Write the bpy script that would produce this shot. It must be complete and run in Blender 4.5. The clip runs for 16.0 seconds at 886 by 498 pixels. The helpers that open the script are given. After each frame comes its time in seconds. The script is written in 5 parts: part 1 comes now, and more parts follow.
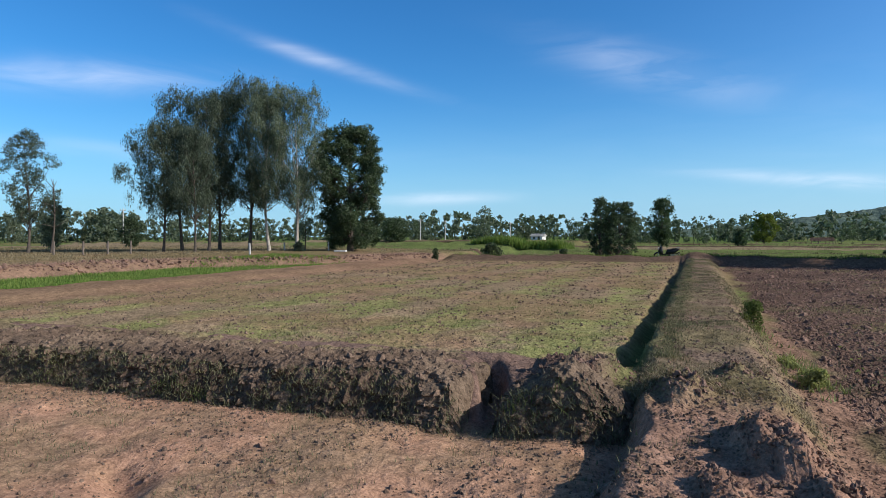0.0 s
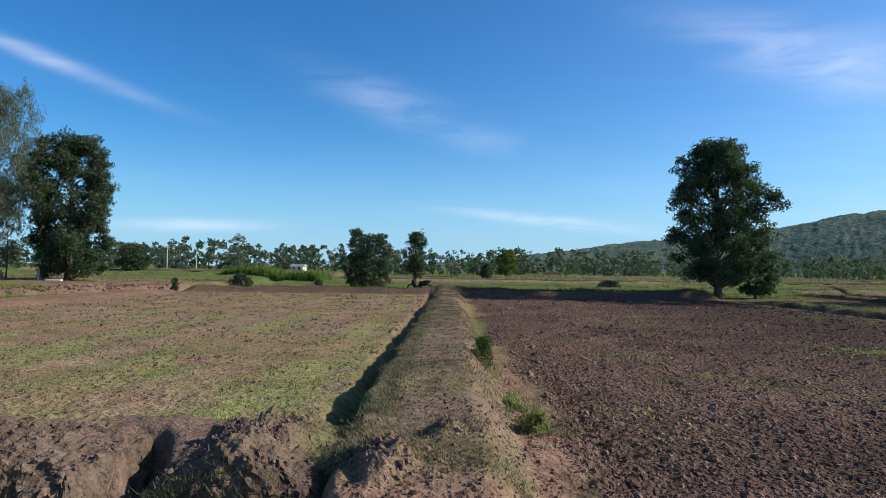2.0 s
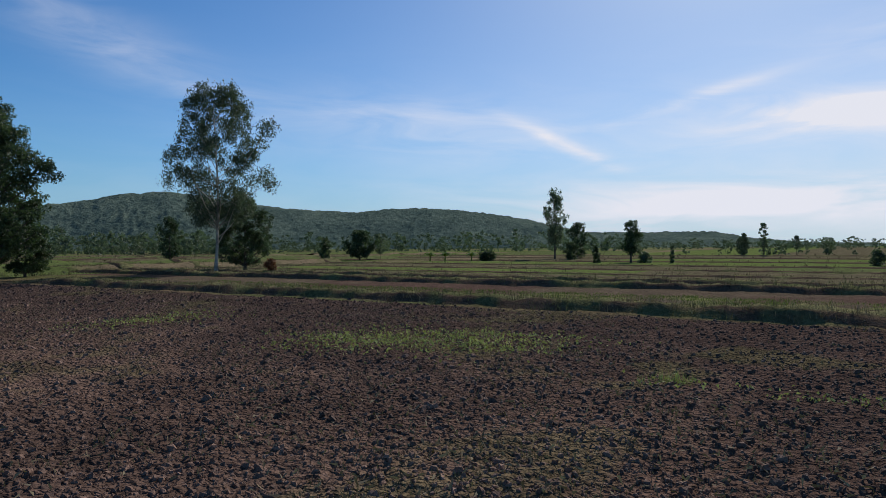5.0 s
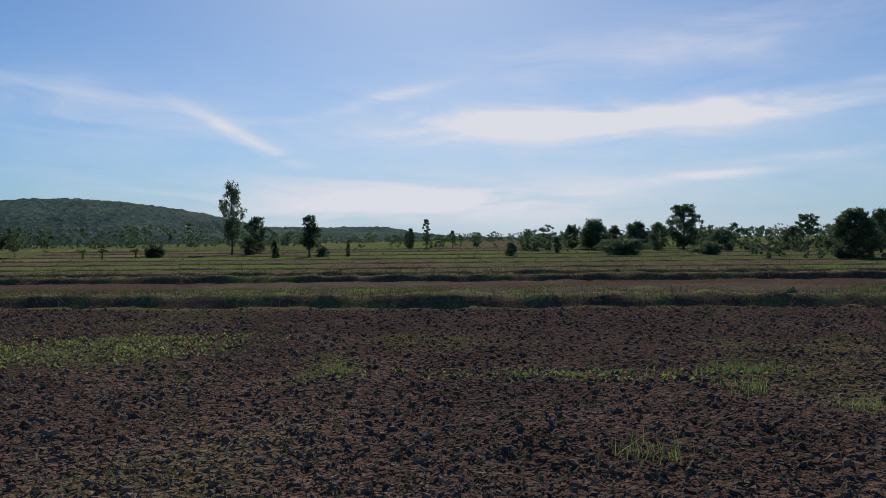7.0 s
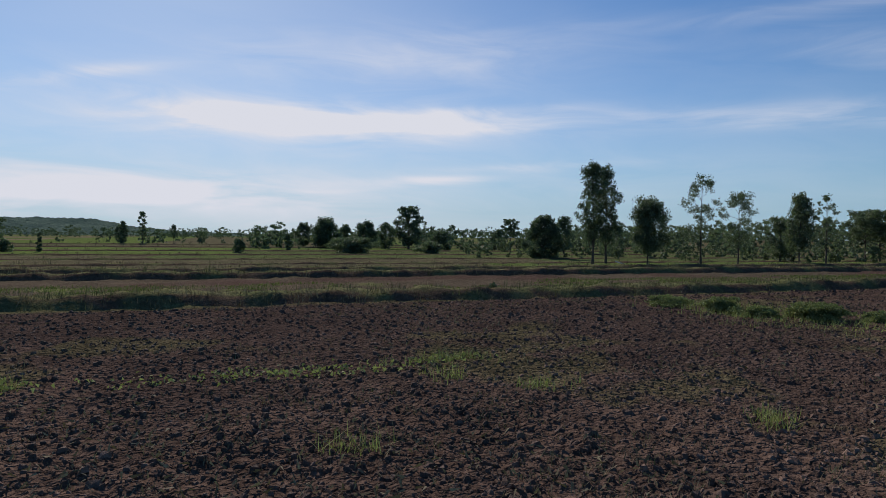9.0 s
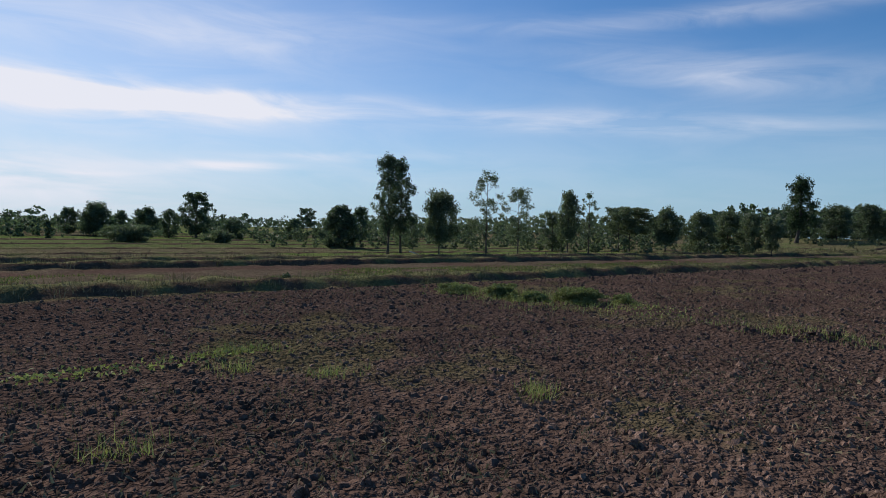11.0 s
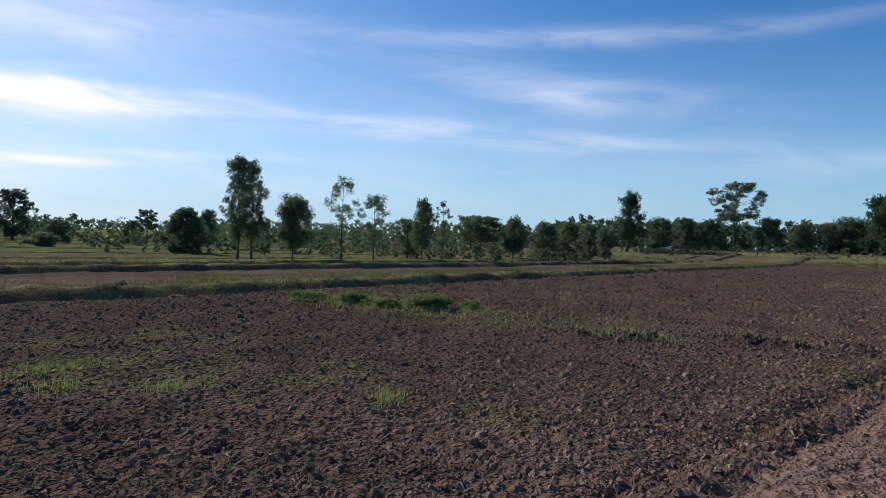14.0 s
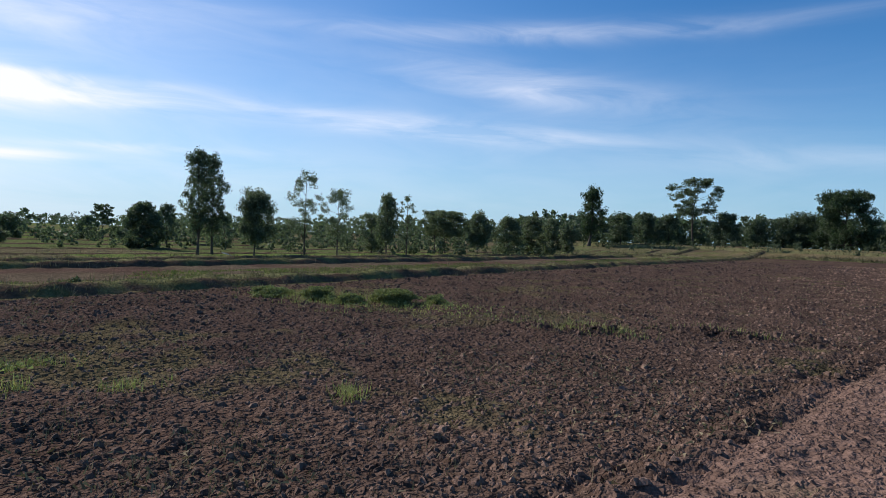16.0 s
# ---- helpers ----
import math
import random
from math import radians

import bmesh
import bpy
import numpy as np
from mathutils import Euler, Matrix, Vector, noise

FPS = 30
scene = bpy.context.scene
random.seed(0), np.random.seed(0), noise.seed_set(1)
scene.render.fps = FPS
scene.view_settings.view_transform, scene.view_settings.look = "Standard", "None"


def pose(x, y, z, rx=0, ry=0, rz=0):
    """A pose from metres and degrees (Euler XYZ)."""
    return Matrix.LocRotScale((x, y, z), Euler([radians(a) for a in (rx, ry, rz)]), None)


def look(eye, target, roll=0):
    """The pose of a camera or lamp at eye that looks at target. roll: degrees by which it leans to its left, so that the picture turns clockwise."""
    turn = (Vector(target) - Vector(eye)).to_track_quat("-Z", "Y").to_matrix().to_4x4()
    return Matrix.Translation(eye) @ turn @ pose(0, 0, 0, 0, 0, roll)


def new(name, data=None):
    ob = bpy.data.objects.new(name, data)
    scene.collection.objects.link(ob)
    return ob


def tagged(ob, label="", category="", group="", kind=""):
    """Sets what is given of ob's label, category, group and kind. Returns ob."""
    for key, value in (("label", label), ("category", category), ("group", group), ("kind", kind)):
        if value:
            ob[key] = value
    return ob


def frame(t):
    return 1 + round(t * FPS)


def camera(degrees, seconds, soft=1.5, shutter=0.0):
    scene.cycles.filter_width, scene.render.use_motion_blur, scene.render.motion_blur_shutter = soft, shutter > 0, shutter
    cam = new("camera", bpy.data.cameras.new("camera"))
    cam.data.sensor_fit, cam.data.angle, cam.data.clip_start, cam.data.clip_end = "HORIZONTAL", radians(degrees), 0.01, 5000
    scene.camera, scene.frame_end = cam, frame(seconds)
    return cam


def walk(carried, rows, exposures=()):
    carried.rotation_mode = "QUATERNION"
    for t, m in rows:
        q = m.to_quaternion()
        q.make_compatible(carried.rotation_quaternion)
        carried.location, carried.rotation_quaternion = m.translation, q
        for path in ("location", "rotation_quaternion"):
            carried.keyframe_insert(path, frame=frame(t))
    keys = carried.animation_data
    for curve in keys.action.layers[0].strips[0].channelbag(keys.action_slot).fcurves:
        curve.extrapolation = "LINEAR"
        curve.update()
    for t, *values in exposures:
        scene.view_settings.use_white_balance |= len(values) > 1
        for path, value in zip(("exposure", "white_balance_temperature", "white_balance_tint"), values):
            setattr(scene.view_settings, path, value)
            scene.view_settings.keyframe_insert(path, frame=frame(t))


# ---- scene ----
cam = camera(69.75, 16.0, soft=0.6)
# seconds, eye x y z, yaw, pitch, roll
PATH = [
    (0, 0.001, -0.000, 1.823, 21.82, -1.14, -0.22),
    (0.5, 0.052, 0.365, 1.827, 18.21, -1.34, 0.80),
    (1, 0.085, 0.827, 1.818, 11.10, 0.09, 0.09),
    (1.5, 0.178, 1.157, 1.814, 6.82, 1.07, 0.34),
    (2, 0.346, 1.441, 1.824, 0.80, 1.72, 0.70),
    (2.5, 0.465, 1.752, 1.807, -8.50, 1.22, 0.07),
    (3, 0.619, 2.034, 1.777, -23.54, 2.67, -1.56),
    (3.5, 0.769, 2.055, 1.747, -32.42, 1.57, -1.26),
    (4, 0.924, 2.126, 1.717, -41.12, 0.26, -1.19),
    (4.5, 1.008, 2.105, 1.714, -49.13, -0.41, -0.80),
    (5, 1.136, 2.059, 1.708, -58.16, -0.14, -0.32),
    (5.2, 1.153, 2.047, 1.700, -61.20, 0.15, -0.51),
    (7.3, 1.556, 1.894, 1.665, -89.36, -0.96, -0.54),
    (7.5, 1.561, 1.863, 1.659, -91.21, -0.99, -0.45),
    (8, 1.599, 1.821, 1.639, -97.61, -1.54, 0.16),
    (8.5, 1.586, 1.768, 1.638, -104.47, -1.54, 0.27),
    (9, 1.628, 1.714, 1.639, -110.04, -1.05, 0.55),
    (9.5, 1.615, 1.672, 1.630, -114.62, -0.50, 0.53),
    (10, 1.629, 1.619, 1.615, -119.68, -1.12, 0.85),
    (12.5, 1.454, 1.736, 1.670, -136.01, -0.82, 1.77),
    (13, 1.456, 1.731, 1.675, -137.56, -0.59, 2.08),
    (13.5, 1.440, 1.732, 1.676, -138.86, -0.53, 1.39),
    (14, 1.428, 1.717, 1.671, -141.04, -0.77, 1.97),
    (14.5, 1.413, 1.718, 1.676, -143.02, -0.88, 2.06),
    (15, 1.392, 1.723, 1.681, -144.31, -0.98, 1.74),
    (15.5, 1.385, 1.729, 1.679, -144.02, -1.62, 1.84),
    (16, 1.411, 1.703, 1.675, -144.23, -1.14, 1.90),
]
walk(cam, [(t, pose(x, y, z, 90 + up, 0, yaw) @ pose(0, 0, 0, 0, 0, roll)) for t, x, y, z, yaw, up, roll in PATH],
     [(0.0, -0.03), (3.0, -0.02), (3.5, -0.11), (4.0, -0.35), (5.0, -0.65), (7.5, -0.79), (9.0, -0.79), (10.0, -0.73), (12.5, -0.4), (16.0, -0.29)])

# ---- light ----
SUN_AZ, SUN_EL = 85.0, 31.0   # degrees clockwise from +y, and above the horizon
sun_way = Vector((math.sin(radians(SUN_AZ)) * math.cos(radians(SUN_EL)), math.cos(radians(SUN_AZ)) * math.cos(radians(SUN_EL)), math.sin(radians(SUN_EL))))
sun_data = bpy.data.lights.new("sun", "SUN")
sun_data.energy, sun_data.angle, sun_data.color = 5.3, radians(0.6), (1.0, 0.955, 0.89)
sun = new("sun", sun_data)
sun.matrix_world = look(sun_way * 200, (0, 0, 0))

world = bpy.data.worlds.new("sky")
scene.world = world
world.use_nodes = True
wn, wl = world.node_tree.nodes, world.node_tree.links
wn.clear()
sky = wn.new("ShaderNodeTexSky")
sky.sky_type, sky.sun_disc = "NISHITA", False
sky.sun_elevation, sky.sun_rotation = radians(SUN_EL), radians(SUN_AZ)
sky.altitude, sky.air_density, sky.dust_density, sky.ozone_density = 0, 1.0, 0.1, 2.5


def wmath(op, a, b=0.0, c=0.0):
    k = wn.new("ShaderNodeMath")
    k.operation = op
    for s, v in zip(k.inputs, (a, b, c)):
        if hasattr(v, "links"):
            wl.new(v, s)
        else:
            s.default_value = v
    return k.outputs[0]


coord = wn.new("ShaderNodeTexCoord")
split = wn.new("ShaderNodeSeparateXYZ")
wl.new(coord.outputs["Generated"], split.inputs[0])
dx, dy, dz = split.outputs
bearing = wmath("MULTIPLY", wmath("ARCTAN2", dx, dy), 180 / math.pi)
climb = wmath("MULTIPLY", wmath("ARCSINE", dz), 180 / math.pi)
# streaky texture of high thin cloud
strand = wn.new("ShaderNodeCombineXYZ")
wl.new(wmath("MULTIPLY", bearing, 0.085), strand.inputs[0])
wl.new(wmath("MULTIPLY_ADD", climb, 0.42, wmath("MULTIPLY", bearing, 0.012)), strand.inputs[1])
wisp = wn.new("ShaderNodeTexNoise")
wisp.inputs["Scale"].default_value, wisp.inputs["Detail"].default_value, wisp.inputs["Roughness"].default_value = 1.0, 8, 0.56
wisp.inputs["Distortion"].default_value = 0.7
wl.new(strand.outputs[0], wisp.inputs["Vector"])
fibre = wmath("MULTIPLY_ADD", wisp.outputs["Fac"], 3.0, -0.85)


def cloud(az, el, wide, tall, tilt, strength):
    """A streak of cirrus: its bearing and height, half length and half thickness in degrees, and the slope along it."""
    u = wmath("SUBTRACT", bearing, az)
    v = wmath("SUBTRACT", wmath("SUBTRACT", climb, el), wmath("MULTIPLY", u, tilt))
    q = wmath("ADD", wmath("POWER", wmath("ABSOLUTE", wmath("DIVIDE", u, wide)), 2.0), wmath("POWER", wmath("ABSOLUTE", wmath("DIVIDE", v, tall)), 2.0))
    return wmath("MULTIPLY", wmath("EXPONENT", wmath("MULTIPLY", q, -1.0)), strength)


# thin bright veil round the sun
glare = wmath("ADD", cloud(85, 33, 24, 12, 0.0, 0.6), wmath("ADD", cloud(85, 32, 9, 7, 0.0, 0.5), wmath("ADD", cloud(96, 9.9, 11, 0.75, 0.03, 0.36), cloud(104, 10.5, 14, 0.5, 0.05, 0.15))))
haze = wmath("ADD", wmath("ADD", glare, cloud(22, 12, 26, 16, 0.0, 0.02)), wmath("ADD", cloud(88, 6, 42, 20, 0.0, 0.45), cloud(150, 6, 40, 9, 0.0, 0.12)))
veil = cloud(100, 4, 75, 9, 0.0, 0.12)
for row in ((-51, 12.4, 9, 1.1, 0.07, 0.3), (-32, 15.0, 7, 0.6, -0.27, 0.28), (-3.5, 13.8, 8, 1.5, -0.3, 0.22), (-22, 3.4, 6, 0.5, 0.03, 0.28), (8.5, 4.3, 7, 0.5, -0.11, 0.45),
            (31, 16, 10, 2.2, -0.35, 0.28), (57, 10.7, 12, 2.5, -0.1, 0.3), (69.5, 8.7, 5, 0.6, -0.48, 0.5), (79, 12, 6, 0.55, 0.23, 0.4), (86, 10.6, 6, 1.0, -0.1, 0.5),
            (98, 9.9, 14, 1.6, 0.0, 0.85), (112, 10.0, 9, 0.9, 0.03, 0.4), (114, 11.2, 7, 0.4, 0.02, 0.45), (84, 3.3, 17, 2.1, 0.0, 0.75), (109, 5.1, 5, 0.4, 0.03, 0.5), (118, 6.3, 7, 0.35, 0.03, 0.35),
            (107, 15.6, 16, 2.4, 0.05, 0.3), (151, 13.2, 12, 1.5, -0.14, 0.4), (143, 9.5, 18, 0.9, -0.05, 0.42), (152, 17.6, 20, 0.8, 0.0, 0.35), (-60, 7, 25, 0.7, 0, 0.12), (178, 7, 16, 0.9, 0.0, 0.2)):
    veil = wmath("ADD", veil, cloud(*row))
cover = wn.new("ShaderNodeClamp")
wl.new(wmath("ADD", haze, wmath("MULTIPLY", veil, wmath("MAXIMUM", fibre, 0.2))), cover.inputs[0])
hue = wn.new("ShaderNodeHueSaturation")
hue.inputs["Saturation"].default_value, hue.inputs["Value"].default_value = 1.15, 1.0
wl.new(sky.outputs[0], hue.inputs["Color"])
tint = wn.new("ShaderNodeMix")
tint.data_type, tint.blend_type = "RGBA", "MULTIPLY"
rise = wn.new("ShaderNodeClamp")
wl.new(wmath("DIVIDE", wmath("SUBTRACT", climb, 22.0), 20.0), rise.inputs[0])
wl.new(wmath("MULTIPLY_ADD", rise.outputs[0], -0.9, 1.0), tint.inputs[0])
wl.new(hue.outputs[0], tint.inputs[6])
tint.inputs[7].default_value = (0.4, 0.98, 1.38, 1)
rim = wn.new("ShaderNodeMix")   # pale air low over the land
rim.data_type = "RGBA"
wl.new(wmath("MULTIPLY", wmath("EXPONENT", wmath("MULTIPLY", wmath("POWER", wmath("DIVIDE", climb, 7.0), 2.0), -1.0)), 0.75), rim.inputs[0])
wl.new(tint.outputs[2], rim.inputs[6])
rim.inputs[7].default_value = (3.7, 5.9, 8.2, 1)
white = wn.new("ShaderNodeMix")
white.data_type = "RGBA"
wl.new(cover.outputs[0], white.inputs[0])
wl.new(rim.outputs[2], white.inputs[6])
white.inputs[7].default_value = (11.0, 11.2, 12.4, 1)
back = wn.new("ShaderNodeBackground")
back.inputs["Strength"].default_value = 0.11
wout = wn.new("ShaderNodeOutputWorld")
wl.new(white.outputs[2], back.inputs["Color"])
wl.new(back.outputs[0], wout.inputs["Surface"])


# ---- materials ----
def material(name, rough=0.9):
    m = bpy.data.materials.new(name)
    m.use_nodes = True
    n, l = m.node_tree.nodes, m.node_tree.links
    b = n["Principled BSDF"]
    b.inputs["Roughness"].default_value = rough
    b.inputs["Specular IOR Level"].default_value = 0.25
    return m, n, l, b


def mix_rgb(n, l, a, b, fac, kind="MIX"):
    k = n.new("ShaderNodeMix")
    k.data_type, k.blend_type = "RGBA", kind
    for s, v in ((k.inputs[0], fac), (k.inputs[6], a), (k.inputs[7], b)):
        if hasattr(v, "links"):
            l.new(v, s)
        else:
            s.default_value = v if not isinstance(v, tuple) else (*v, 1)[:4]
    return k.outputs[2]


def noise_out(n, l, scale, detail=4, rough=0.6, vec=None, kind="Fac"):
    k = n.new("ShaderNodeTexNoise")
    k.inputs["Scale"].default_value, k.inputs["Detail"].default_value, k.inputs["Roughness"].default_value = scale, detail, rough
    if vec is None:
        vec = n.new("ShaderNodeTexCoord").outputs["Object"]
    l.new(vec, k.inputs["Vector"])
    return k.outputs[kind]


def ramp(n, l, fac, lo, hi, a=(0, 0, 0), b=(1, 1, 1)):
    k = n.new("ShaderNodeValToRGB")
    k.color_ramp.elements[0].position, k.color_ramp.elements[1].position = lo, hi
    k.color_ramp.elements[0].color, k.color_ramp.elements[1].color = (*a, 1), (*b, 1)
    l.new(fac, k.inputs[0])
    return k.outputs[0]


def bump(n, l, b, height, strength=0.5, distance=0.02):
    k = n.new("ShaderNodeBump")
    k.inputs["Strength"].default_value, k.inputs["Distance"].default_value = strength, distance
    l.new(height, k.inputs["Height"])
    l.new(k.outputs[0], b.inputs["Normal"])


def soil_look(m, n, l, b, colour, tilled=None):
    """Crumbly earth: broad blotches, crumbs and grit, in colour and relief; tilled says where it is turned up into clods."""
    b.inputs["Specular IOR Level"].default_value = 0.0
    big = ramp(n, l, noise_out(n, l, 0.7, 4), 0.3, 0.72, (0.8, 0.8, 0.8), (1.22, 1.2, 1.18))
    patches = noise_out(n, l, 7, 4, 0.65)
    mid = ramp(n, l, patches, 0.34, 0.68, (0.72, 0.71, 0.7), (1.26, 1.25, 1.24))
    crumbs = noise_out(n, l, 38, 4, 0.7)
    grit = ramp(n, l, crumbs, 0.34, 0.68, (0.7, 0.69, 0.68), (1.28, 1.27, 1.26))
    c = mix_rgb(n, l, colour, big, 1.0, "MULTIPLY")
    c = mix_rgb(n, l, c, mid, 1.0, "MULTIPLY")
    l.new(mix_rgb(n, l, c, grit, 1.0, "MULTIPLY"), b.inputs["Base Color"])
    lumps_b = n.new("ShaderNodeBump")
    lumps_b.inputs["Strength"].default_value, lumps_b.inputs["Distance"].default_value = 0.6, 0.05
    l.new(patches, lumps_b.inputs["Height"])
    crumb_b = n.new("ShaderNodeBump")
    crumb_b.inputs["Strength"].default_value, crumb_b.inputs["Distance"].default_value = 0.75, 0.018
    l.new(crumbs, crumb_b.inputs["Height"])
    l.new(lumps_b.outputs[0], crumb_b.inputs["Normal"])
    if tilled is None:
        l.new(crumb_b.outputs[0], b.inputs["Normal"])
        return m
    where = n.new("ShaderNodeTexCoord").outputs["Object"]
    warp = n.new("ShaderNodeVectorMath")
    warp.operation = "MULTIPLY_ADD"
    l.new(noise_out(n, l, 14, 2, 0.5, where, "Color"), warp.inputs[0])
    warp.inputs[1].default_value = (0.12, 0.12, 0.12)
    l.new(where, warp.inputs[2])
    clods = n.new("ShaderNodeTexVoronoi")
    clods.inputs["Scale"].default_value = 13
    l.new(warp.outputs[0], clods.inputs["Vector"])
    clod_b = n.new("ShaderNodeBump")
    clod_b.invert = True
    clod_b.inputs["Distance"].default_value = 0.065
    l.new(tilled, clod_b.inputs["Strength"])
    l.new(clods.outputs["Distance"], clod_b.inputs["Height"])
    l.new(crumb_b.outputs[0], clod_b.inputs["Normal"])
    l.new(clod_b.outputs[0], b.inputs["Normal"])
    return m


def soil_material():
    m, n, l, b = material("soil_and_stubble", 0.95)
    at = n.new("ShaderNodeVertexColor")
    at.layer_name = "tint"
    return soil_look(m, n, l, b, at.outputs[0], at.outputs[1])


def clod_material(name, colour_a, colour_b):
    m, n, l, b = material(name, 0.95)
    geo = n.new("ShaderNodeNewGeometry")
    soil_look(m, n, l, b, ramp(n, l, geo.outputs["Random Per Island"], 0.0, 1.0, colour_a, colour_b))
    b.inputs["Specular IOR Level"].default_value, b.inputs["Roughness"].default_value = 0.06, 0.85
    return m


def forest_material():
    m, n, l, b = material("haze_blued_forest", 0.95)
    b.inputs["Specular IOR Level"].default_value = 0.0
    crowns = noise_out(n, l, 0.11, 5, 0.7)
    # canopy greens paled and blued: the haze over the distance is in the colour
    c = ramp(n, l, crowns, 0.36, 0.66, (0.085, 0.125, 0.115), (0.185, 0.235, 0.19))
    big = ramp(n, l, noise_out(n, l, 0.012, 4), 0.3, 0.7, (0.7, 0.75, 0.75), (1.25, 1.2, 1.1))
    l.new(mix_rgb(n, l, c, big, 1.0, "MULTIPLY"), b.inputs["Base Color"])
    bump(n, l, b, crowns, 1.0, 9.0)
    return m


def plain_material(name, dark, light, scale=6.0, rough=0.9, relief=0.4, metal=0.0):
    m, n, l, b = material(name, rough)
    c = mix_rgb(n, l, dark, light, ramp(n, l, noise_out(n, l, scale, 6, 0.65), 0.32, 0.7))
    l.new(c, b.inputs["Base Color"])
    b.inputs["Metallic"].default_value = metal
    if relief:
        bump(n, l, b, noise_out(n, l, scale * 4, 4), relief, 0.02)
    return m


def leaf_material(name, dark, light, glow=0.38, rough=0.55):
    m, n, l, b = material(name, rough)
    b.inputs["Specular IOR Level"].default_value = 0.3 if rough < 0.65 else 0.08
    geo = n.new("ShaderNodeNewGeometry")
    r = ramp(n, l, geo.outputs["Random Per Island"], 0.0, 1.0, dark, light)
    big = ramp(n, l, noise_out(n, l, 0.8, 3), 0.3, 0.7, (0.75, 0.78, 0.75), (1.2, 1.15, 1.05))
    c = mix_rgb(n, l, r, big, 1.0, "MULTIPLY")
    l.new(c, b.inputs["Base Color"])
    tr = n.new("ShaderNodeBsdfTranslucent")
    l.new(mix_rgb(n, l, c, (0.98, 1.22, 0.8), 1.0, "MULTIPLY"), tr.inputs["Color"])
    ms = n.new("ShaderNodeMixShader")
    ms.inputs[0].default_value = glow
    l.new(b.outputs[0], ms.inputs[1])
    l.new(tr.outputs[0], ms.inputs[2])
    l.new(ms.outputs[0], n["Material Output"].inputs["Surface"])
    return m


SOIL = soil_material()
CLOD = clod_material("ploughed_clods", (0.1, 0.066, 0.054), (0.155, 0.104, 0.085))
CLOD_MIX = clod_material("brown_field_clods", (0.12, 0.084, 0.063), (0.22, 0.155, 0.115))
RED_CLOD = clod_material("red_earth_clods", (0.175, 0.112, 0.087), (0.265, 0.172, 0.133))
BARK = plain_material("grey_brown_bark", (0.05, 0.04, 0.032), (0.13, 0.105, 0.085), 9.0)
PALE_BARK = plain_material("pale_eucalyptus_bark", (0.2, 0.17, 0.14), (0.52, 0.47, 0.4), 3.0)
LEAF_DARK = leaf_material("dark_glossy_leaves", (0.035, 0.056, 0.033), (0.098, 0.134, 0.07))
LEAF_GREEN = leaf_material("mid_green_leaves", (0.045, 0.064, 0.036), (0.11, 0.132, 0.068))
LEAF_GREY = leaf_material("grey_green_eucalyptus_leaves", (0.076, 0.102, 0.07), (0.215, 0.245, 0.17))
LEAF_YELLOW = leaf_material("yellow_green_leaves", (0.09, 0.12, 0.02), (0.22, 0.24, 0.05))
LEAF_EUCA = leaf_material("dark_eucalyptus_leaves", (0.04, 0.06, 0.046), (0.128, 0.155, 0.112))
LEAF_RED = leaf_material("rust_red_leaves", (0.12, 0.045, 0.03), (0.25, 0.1, 0.06))
FOREST = forest_material()
GRASS_GREEN = leaf_material("green_grass", (0.075, 0.1, 0.03), (0.175, 0.2, 0.07), 0.35, 0.7)
GRASS_DRY = leaf_material("dry_grass", (0.13, 0.1, 0.065), (0.3, 0.245, 0.165), 0.12, 0.85)
GRASS_OLIVE = leaf_material("dull_olive_grass", (0.09, 0.088, 0.05), (0.205, 0.19, 0.115), 0.15, 0.8)
# lighter, greyer leaf greens for far trees, with distance haze mixed into the colour
LEAF_FAR = leaf_material("haze_paled_leaves", (0.075, 0.1, 0.07), (0.15, 0.178, 0.118))
LEAF_HAZE = leaf_material("pale_hazy_leaves", (0.1, 0.12, 0.082), (0.2, 0.22, 0.14))
WEED_HEAP = leaf_material("wilting_weeds", (0.16, 0.175, 0.075), (0.32, 0.32, 0.155), 0.25, 0.7)
WEED = leaf_material("yellow_green_weeds", (0.23, 0.235, 0.085), (0.42, 0.41, 0.19), 0.3, 0.7)
CANE = leaf_material("fresh_cane_leaves", (0.1, 0.155, 0.035), (0.22, 0.28, 0.085), 0.35, 0.7)
CONCRETE = plain_material("weathered_concrete", (0.42, 0.4, 0.37), (0.68, 0.66, 0.62), 8.0)
WHITEWASH = plain_material("whitewashed_wall", (0.6, 0.59, 0.56), (0.8, 0.79, 0.76), 1.5)
THATCH = plain_material("weathered_thatch", (0.12, 0.075, 0.055), (0.24, 0.16, 0.12), 2.0)
OLD_WOOD = plain_material("grey_weathered_wood", (0.1, 0.08, 0.065), (0.22, 0.18, 0.15), 7.0)
DARK_GAP = plain_material("dark_stained_boards", (0.03, 0.026, 0.022), (0.07, 0.06, 0.05), 5.0)
SHEET = plain_material("white_plastic_sheet", (0.7, 0.7, 0.7), (0.85, 0.85, 0.84), 5.0, 0.45)
BLACK_PAINT = plain_material("glossy_black_panels", (0.012, 0.012, 0.013), (0.03, 0.03, 0.032), 5.0, 0.25, 0.0)
RUBBER = plain_material("black_rubber", (0.015, 0.015, 0.015), (0.035, 0.034, 0.033), 12.0, 0.85)
STEEL = plain_material("grey_steel", (0.3, 0.3, 0.3), (0.5, 0.5, 0.5), 10.0, 0.35, 0.0, 0.9)
SEAT_VINYL = plain_material("black_vinyl_seat", (0.02, 0.02, 0.02), (0.045, 0.043, 0.04), 10.0, 0.6)
LAMP_GLASS = plain_material("clear_lamp_glass", (0.6, 0.62, 0.64), (0.75, 0.77, 0.8), 4.0, 0.1, 0.0)
